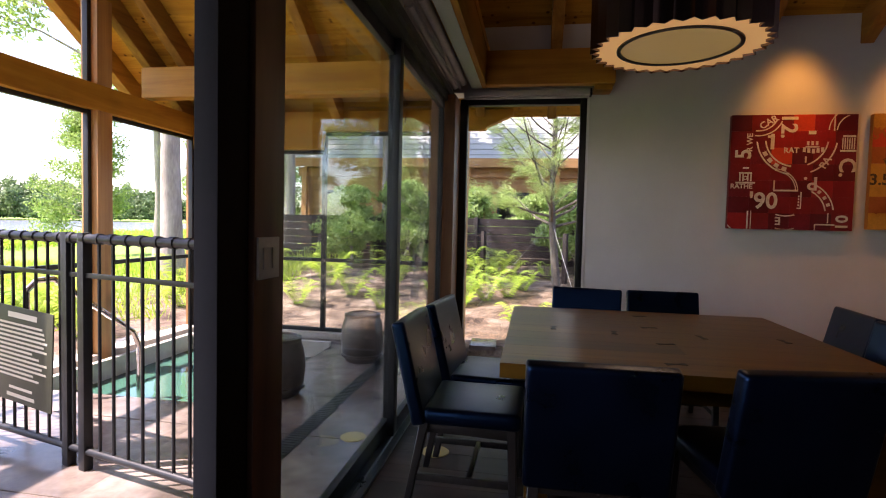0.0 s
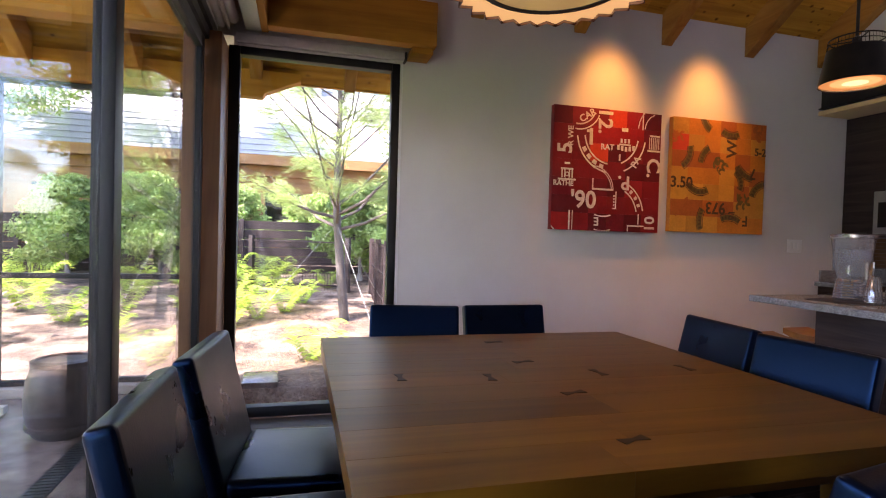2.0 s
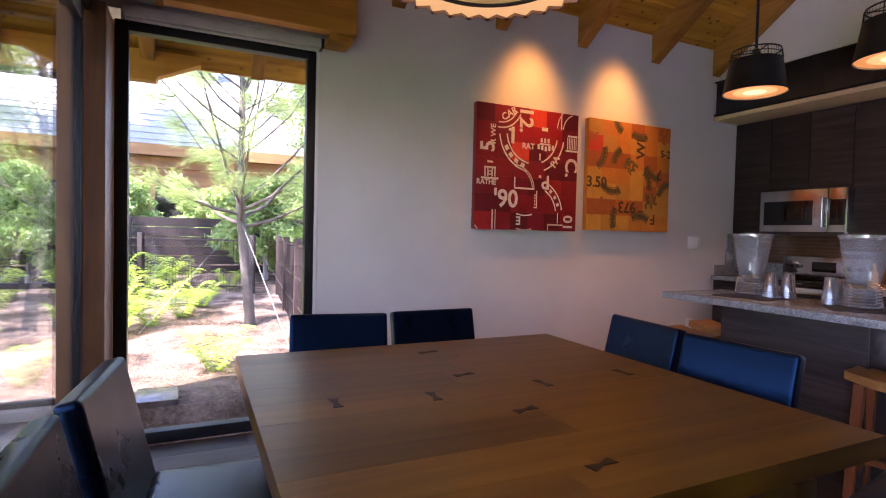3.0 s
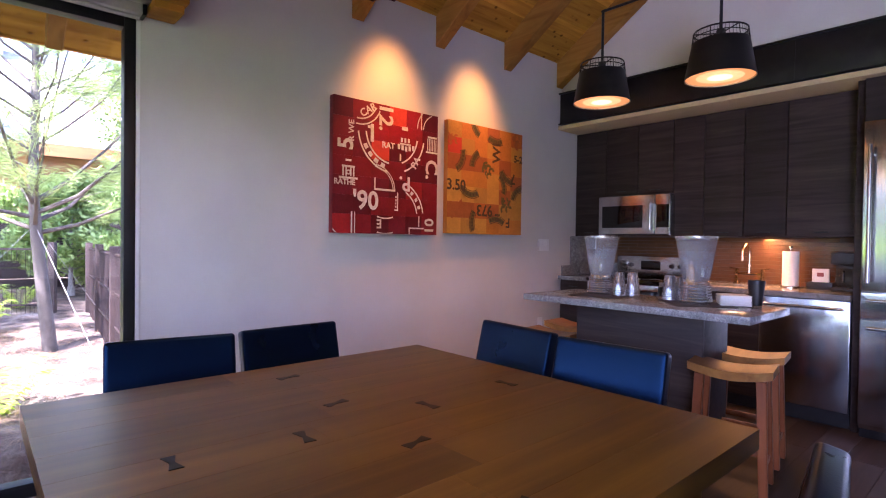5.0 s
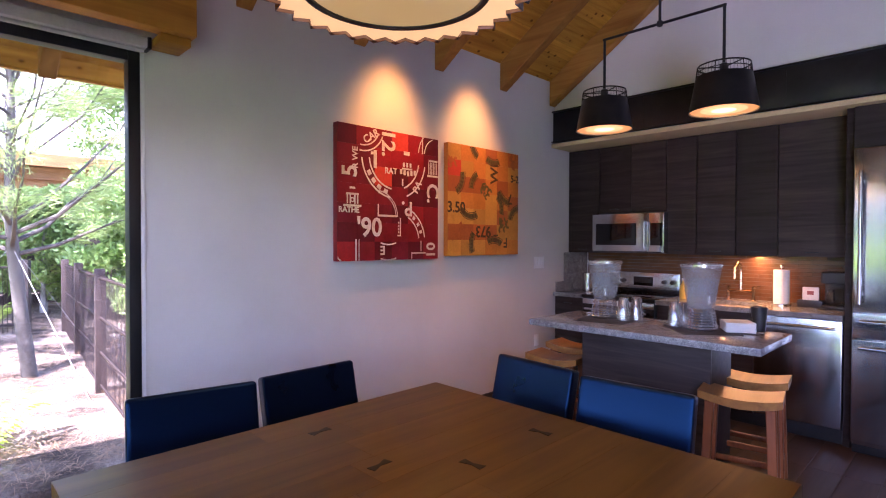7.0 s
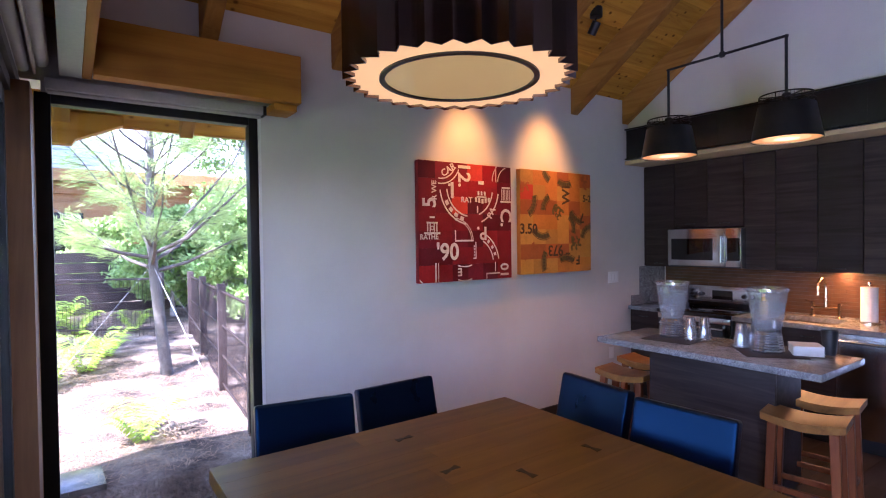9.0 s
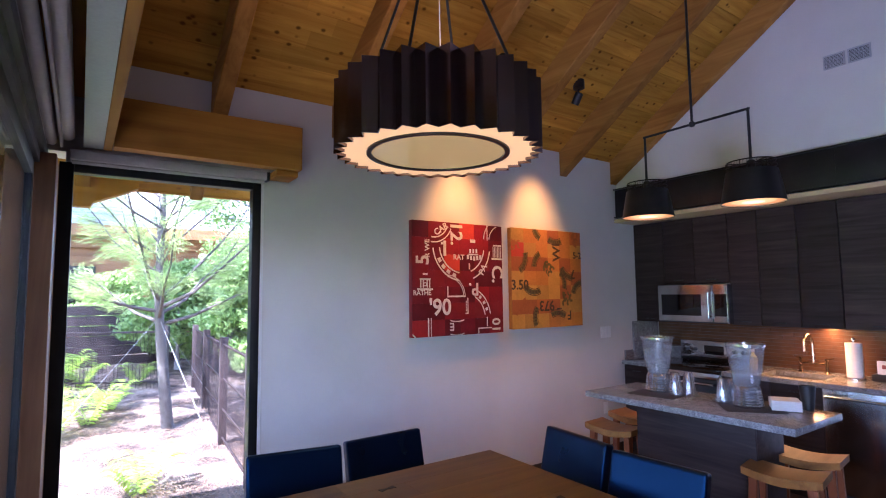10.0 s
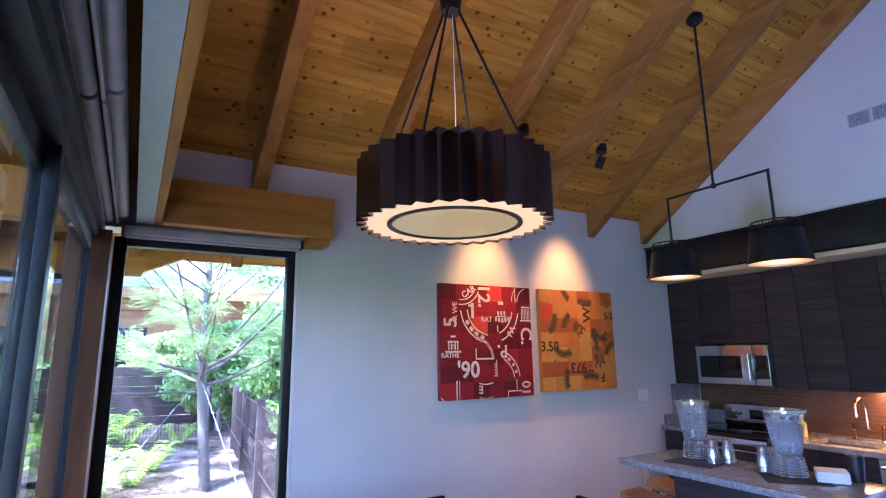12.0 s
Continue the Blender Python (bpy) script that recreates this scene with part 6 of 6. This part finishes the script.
f0 = [fern(1, 15, 0.75), fern(2, 12, 0.6), fern(4, 18, 0.85)]
spots = [(0.70, 1.85, 1, 1.0), (0.0, 4.3, 0, 1.0), (0.36, 4.8, 2, 0.9), (-0.32, 4.0, 2, 0.9), (0.62, 5.4, 1, 1.0), (-0.75, 7.3, 2, 1.1), (-0.25, 6.6, 2, 1.1), (-1.2, 6.2, 0, 1.1), (0.3, 7.4, 2, 0.9), (-0.5, 5.4, 0, 0.9), (0.0, 7.9, 2, 1.0), (-1.9, 5.2, 2, 1.0), (-2.4, 4.2, 0, 1.1), (-3.1, 4.9, 2, 1.1), (-3.0, 3.3, 0, 0.9), (-4.2, 4.0, 2, 1.1), (-1.6, 3.3, 1, 0.9), (-4.6, 2.6, 0, 1.0), (-5.4, 3.8, 2, 1.2), (-2.2, 6.4, 2, 1.0), (-3.6, 6.3, 0, 1.2), (-0.3, 3.6, 1, 0.7), (1.1, 7.0, 1, 0.9), (-5.0, 6.0, 2, 1.1), (-0.95, 4.5, 1, 0.8), (-6.3, 2.0, 0, 1.2), (-5.6, 1.0, 2, 1.1), (-4.3, 0.4, 1, 1.0)]
used = set()
for i, (x, y, k, sc) in enumerate(spots):
    m = pose(x, y, ground_z(x, y) - 0.01, 0, 0, 47 * i) @ Matrix.Scale(1, 4)
    if k not in used:
        used.add(k)
        f0[k].matrix_basis = m
        f0[k].scale = (sc, sc, sc)
    else:
        c = copy_thing(f0[k], m)
        c.scale = (sc, sc, sc)

b = B()
bx(b, 0.10, 1.02, -0.16, 0.40, 1.42, -0.05, 0.012)
for v in b.verts:
    v.co.x += 0.015 * math.sin(v.co.y * 31)
    v.co.y += 0.02 * math.sin(v.co.x * 23)
stepping = thing("stepping_stone", "pale grey stone slab lying in the pine straw", "stone slab")
part("slab", b, STONE, stepping)

# straw lying on the ground near the window
rng = np.random.default_rng(9)
n = 9000
px_, py_ = rng.uniform(-0.9, 2.4, n), rng.uniform(1.05, 5.5, n)
cz = np.array([ground_z(a, b) for a, b in zip(px_, py_)]) + rng.uniform(0.004, 0.03, n)
an_ = rng.uniform(0, 6.283, n)
hl = rng.uniform(0.04, 0.11, n)
dx, dy = np.cos(an_) * hl, np.sin(an_) * hl
wx, wy = -np.sin(an_) * 0.0022, np.cos(an_) * 0.0022
tz = rng.uniform(-0.02, 0.02, n)
v = np.stack([np.stack([px_ - dx, py_ - dy, cz - tz], 1), np.stack([px_ + wx, py_ + wy, cz + 0.004], 1), np.stack([px_ + dx, py_ + dy, cz + tz], 1), np.stack([px_ - wx, py_ - wy, cz + 0.004], 1)], 1).reshape(-1, 3)
tagged(new("pine_straw", cloud("pine_straw", v.tolist(), np.arange(4 * n).reshape(n, 4).tolist(), STRAW)), "loose brown pine straw on the garden ground", "pine straw", kind="stuff")

# dark board fence at the back, mesh fence along the side
def board_fence(name, a, b, h, label, boards=5):
    a, b = Vector(a), Vector(b)
    ang = math.degrees(math.atan2(b.y - a.y, b.x - a.x))
    ln = (b - a).length
    f = thing(name, label, "fence", Matrix.Translation((a.x, a.y, ground_z(a.x, a.y) - 0.05)) @ pose(0, 0, 0, 0, 0, ang))
    k = int(ln / 2.0)
    for i in range(k + 1):
        x = ln * i / k
        part("post", bx(B(), x - 0.05, -0.05, 0, x + 0.05, 0.05, h + 0.08, 0.004), FENCEWOOD, f)
    bd = h / boards
    for j in range(boards):
        part("board", bx(B(), 0, 0.052, 0.06 + j * bd, ln, 0.075, 0.06 + (j + 1) * bd - 0.012), FENCEWOOD, f)
    return f


board_fence("board_fence", (-7.5, 9.6), (6.0, 9.2), 1.25, "dark brown horizontal board fence behind the ferns", 6)
mf = thing("mesh_fence", "brown metal mesh garden fence with wooden posts", "fence", pose(1.55, 1.45, ground_z(1.55, 1.45) - 0.05, 0, 0, 86))
RUST = surface("brown_mesh_metal", (0.030, 0.018, 0.016), (0.055, 0.032, 0.028), 8, 0.6, 0.3)
for x in (0.0, 1.7, 3.4, 5.0):
    part("post", bx(B(), x - 0.045, -0.045, 0, x + 0.045, 0.045, 1.30, 0.004), FENCEWOOD, mf)
for z in (0.12, 0.45, 0.80, 1.20):
    part("rail", bx(B(), 0, -0.010, z, 5.0, 0.010, z + 0.022, 0.003), RUST, mf)
wire = mesh_of(rod(B(), (0, 0, 0.1), (0, 0, 1.24), 0.0032, n=5), "picket", RUST)
for i in range(82):
    piece("picket", wire, mf, pose(0.06 + i * 0.06, 0, 0))
mf2 = thing("mesh_fence", "brown metal mesh garden fence crossing behind the sapling", "fence", pose(1.45, 6.5, ground_z(1.45, 6.5) - 0.05, 0, 0, 150))
for x in (0.0, 2.1, 4.2):
    part("post", bx(B(), x - 0.045, -0.045, 0, x + 0.045, 0.045, 1.1, 0.004), FENCEWOOD, mf2)
for z in (0.15, 0.98):
    part("rail", bx(B(), 0, -0.012, z, 4.2, 0.012, z + 0.03, 0.003), RUST, mf2)
for i in range(69):
    piece("picket", wire, mf2, pose(0.05 + i * 0.06, 0, -0.25))

# neighbouring lodge with grey roof
def lodge(x0, x1, y0, y1, ze, zr, label, windows):
    h = thing("lodge", label, "house", pose(0, 0, 0))
    part("wall", bx(B(), x0 + 0.5, y0 + 0.6, -0.2, x1 - 0.5, y1, ze + 0.1), SIDING, h)
    b = B()
    ym = (y0 + y1) / 2
    vs = [b.verts.new(p) for p in ((x0, y0, ze), (x1, y0, ze), (x1, ym, zr), (x0, ym, zr), (x1, y1 + 0.6, ze), (x0, y1 + 0.6, ze))]
    vs2 = [b.verts.new(v.co + Vector((0, 0, 0.14))) for v in vs]
    for q in ((0, 1, 2, 3), (3, 2, 4, 5)):
        b.faces.new([vs[i] for i in q])
        b.faces.new([vs2[i] for i in q])
    for i, j in ((0, 1), (1, 2), (2, 4), (4, 5), (5, 3), (3, 0)):
        b.faces.new((vs[i], vs[j], vs2[j], vs2[i]))
    rf = part("roof", b, SHINGLE, h, "grey shingle roof", smooth=0)
    sl = (zr - ze) / (ym - y0)
    for i in range(14):
        q = (i + 0.5) / 14
        yy, zz = y0 + (ym - y0) * q, ze + 0.145 + (zr - ze) * q
        part("shingle_course", bx(B(), x0, yy - 0.02, zz, x1, yy + 0.10, zz + 0.02), SHINGLE, rf, smooth=0)
    part("fascia", bx(B(), x0, y0 - 0.04, ze - 0.22, x1, y0 - 0.003, ze + 0.12), SIDING, h)
    part("eave_beam", bx(B(), x0 + 0.3, y0 + 0.45, ze - 0.55, x1 - 0.3, y0 + 0.62, ze - 0.2), SIDING, h)
    part("chimney", bx(B(), x0 + (x1 - x0) * 0.62, ym - 0.6, zr - 1.1, x0 + (x1 - x0) * 0.62 + 1.3, ym + 0.5, zr + 0.9), SHINGLE, h)
    for i in range(windows):
        xx = x0 + (x1 - x0) * (i + 0.6) / (windows + 0.2)
        wn_ = part("window", bx(B(), xx - 0.6, y0 + 0.56, 0.9, xx + 0.6, y0 + 0.599, 2.6), FRAME, h)
        part("pane", bx(B(), xx - 0.53, y0 + 0.55, 0.97, xx + 0.53, y0 + 0.558, 2.53), BLACKGLASS, wn_)
    for i in range(windows + 1):
        xx = x0 + 0.6 + (x1 - x0 - 1.2) * i / windows
        part("porch_post", bx(B(), xx - 0.1, y0 + 0.3, -0.2, xx + 0.1, y0 + 0.5, ze - 0.2), SIDING, h)
    return h


lodge(-9.0, 5.5, 15.0, 24.0, 3.7, 7.2, "timber lodge with a broad grey shingle roof", 4)

# trees
t1 = tree("cypress", "tall grey-trunked cypress with thin foliage", 21, 16, 0.19, 0.35, 2.1, LEAF_PALE, 34, 230, 0.17, 0.07)
t2 = tree("cypress", "slender grey cypress beside the meadow", 22, 14, 0.13, 0.3, 1.8, LEAF_PALE, 30, 230, 0.16, 0.07)
t3 = tree("broadleaf_tree", "leafy green tree in the garden", 23, 7, 0.12, 0.18, 1.9, LEAF, 36, 190, 0.14, 0.075)
t4 = tree("shrub", "dense bright green shrub in the garden", 24, 1.9, 0.04, 0.08, 0.85, LEAF_PALE, 26, 170, 0.12, 0.05, "shrub")
grove = {
    t1: [(-8.5, 12.9), (-7.75, 12.7), (-13.9, 18.2), (-9.7, 6.7), (-6.6, 5.0)],
    t2: [(-8.2, 13.3), (-14.5, 17.8), (-10.6, 14.0), (-4.4, 13.2), (-12.0, 11.5)],
    t3: [(4.2, 11.6), (-11.8, 17.5), (-12.8, 20.0), (-17.0, 22.0), (-15.5, 26.0), (-20.0, 17.0)],
    t4: [(-2.2, 8.3), (1.9, 8.4), (-3.9, 8.4), (-4.8, 9.9), (3.1, 7.6), (-0.9, 10.6), (0.8, 10.4), (-3.0, 10.2)],
}
for t, places in grove.items():
    for i, (x, y) in enumerate(places):
        s_ = 0.88 + 0.24 * ((i * 37) % 10) / 10
        m = pose(x, y, ground_z(x, y), 0, 0, 67 * i)
        o = t if i == 0 else copy_thing(t, m)
        if i == 0:
            o.matrix_basis = m
        o.scale = (s_, s_, s_)

# the wooded far shore
rng = np.random.default_rng(31)
cs, sp_ = [], []
for i in range(620):
    y = rng.uniform(-90, 300)
    row = rng.random()
    x = -200 - 60 * row
    h = (9 + 12 * row) * rng.uniform(0.7, 1.15) + 5 * noise.noise((y * 0.02, row, 1))
    for q in (0.25, 0.55, 0.85):
        cs.append((x + rng.uniform(-2, 2), y + rng.uniform(-2, 2), h * q))
        sp_.append((4.2 * (1.15 - 0.6 * q), 4.2 * (1.15 - 0.6 * q), h * 0.24))
v, f = quads(rng, cs, sp_, 130, 1.5, 0.9)
tagged(new("far_woods", cloud("far_woods", v.tolist(), f.tolist(), FARLEAF)), "hazy green woods along the far lake shore", "woods", kind="stuff")
cs = [(rng.uniform(-44, -30), rng.uniform(-60, 80), -0.5) for i in range(500)]
v, f = quads(rng, cs, (1.2, 1.2, 0.5), 60, 0.7, 0.10, up=1.6)
tagged(new("meadow_reeds", cloud("meadow_reeds", v.tolist(), f.tolist(), FERN)), "tall bright reeds at the edge of the lake", "reeds", kind="stuff")
cs = [(rng.uniform(-22, -4.5), rng.uniform(-10, 9), -0.2) for i in range(1300)]
cs = [(x, y, ground_z(x, y) + 0.1) for x, y, z in cs]
v, f = quads(rng, cs, (0.5, 0.5, 0.14), 34, 0.34, 0.02, up=2.0)
tagged(new("meadow_grass", cloud("meadow_grass", v.tolist(), f.tolist(), FERN)), "long green meadow grass beyond the porch", "grass", kind="stuff")

# ---- laid pieces: floor boards and backsplash tiles ----
bw, k = 0.19, 0
board_long, board_short = (mesh_of(bx(B(), 0, 0, -0.012, ln - 0.003, bw - 0.0025, 0.0), "floor_board", FLOORWOOD, 0) for ln in (1.84, 0.92))
yy = SOUTH
while yy < -0.19:
    x = -0.11
    for i, me in enumerate((board_long, board_short, board_long, board_short) if k % 2 else (board_short, board_long, board_long, board_short)):
        if x + (1.84 if me == board_long else 0.92) < KBACK + 0.05:
            piece("floor_board", me, floor, pose(x, yy, 0))
        x += 1.84 if me == board_long else 0.92
    yy += bw
    k += 1
tile_me = mesh_of(bx(B(), 0, 0, 0, 0.008, 0.297, 0.0305, 0.0012, 1), "tile", TILE)
for r in range(12):
    tile_end = -0.31 if r < 4 else -0.024
    y = -2.41 + (0.1, 0.0, 0.2)[r % 3]
    while y < tile_end - 0.02:
        if y + 0.297 < tile_end:
            piece("tile", tile_me, splash, pose(KBACK - 0.0085, y, CZ + 0.003 + r * 0.0333))
        else:
            cut_me = mesh_of(bx(B(), 0, 0, 0, 0.008, tile_end - y, 0.0305, 0.0012, 1), "tile", TILE)
            piece("tile", cut_me, splash, pose(KBACK - 0.0085, y, CZ + 0.003 + r * 0.0333))
        y += 0.3
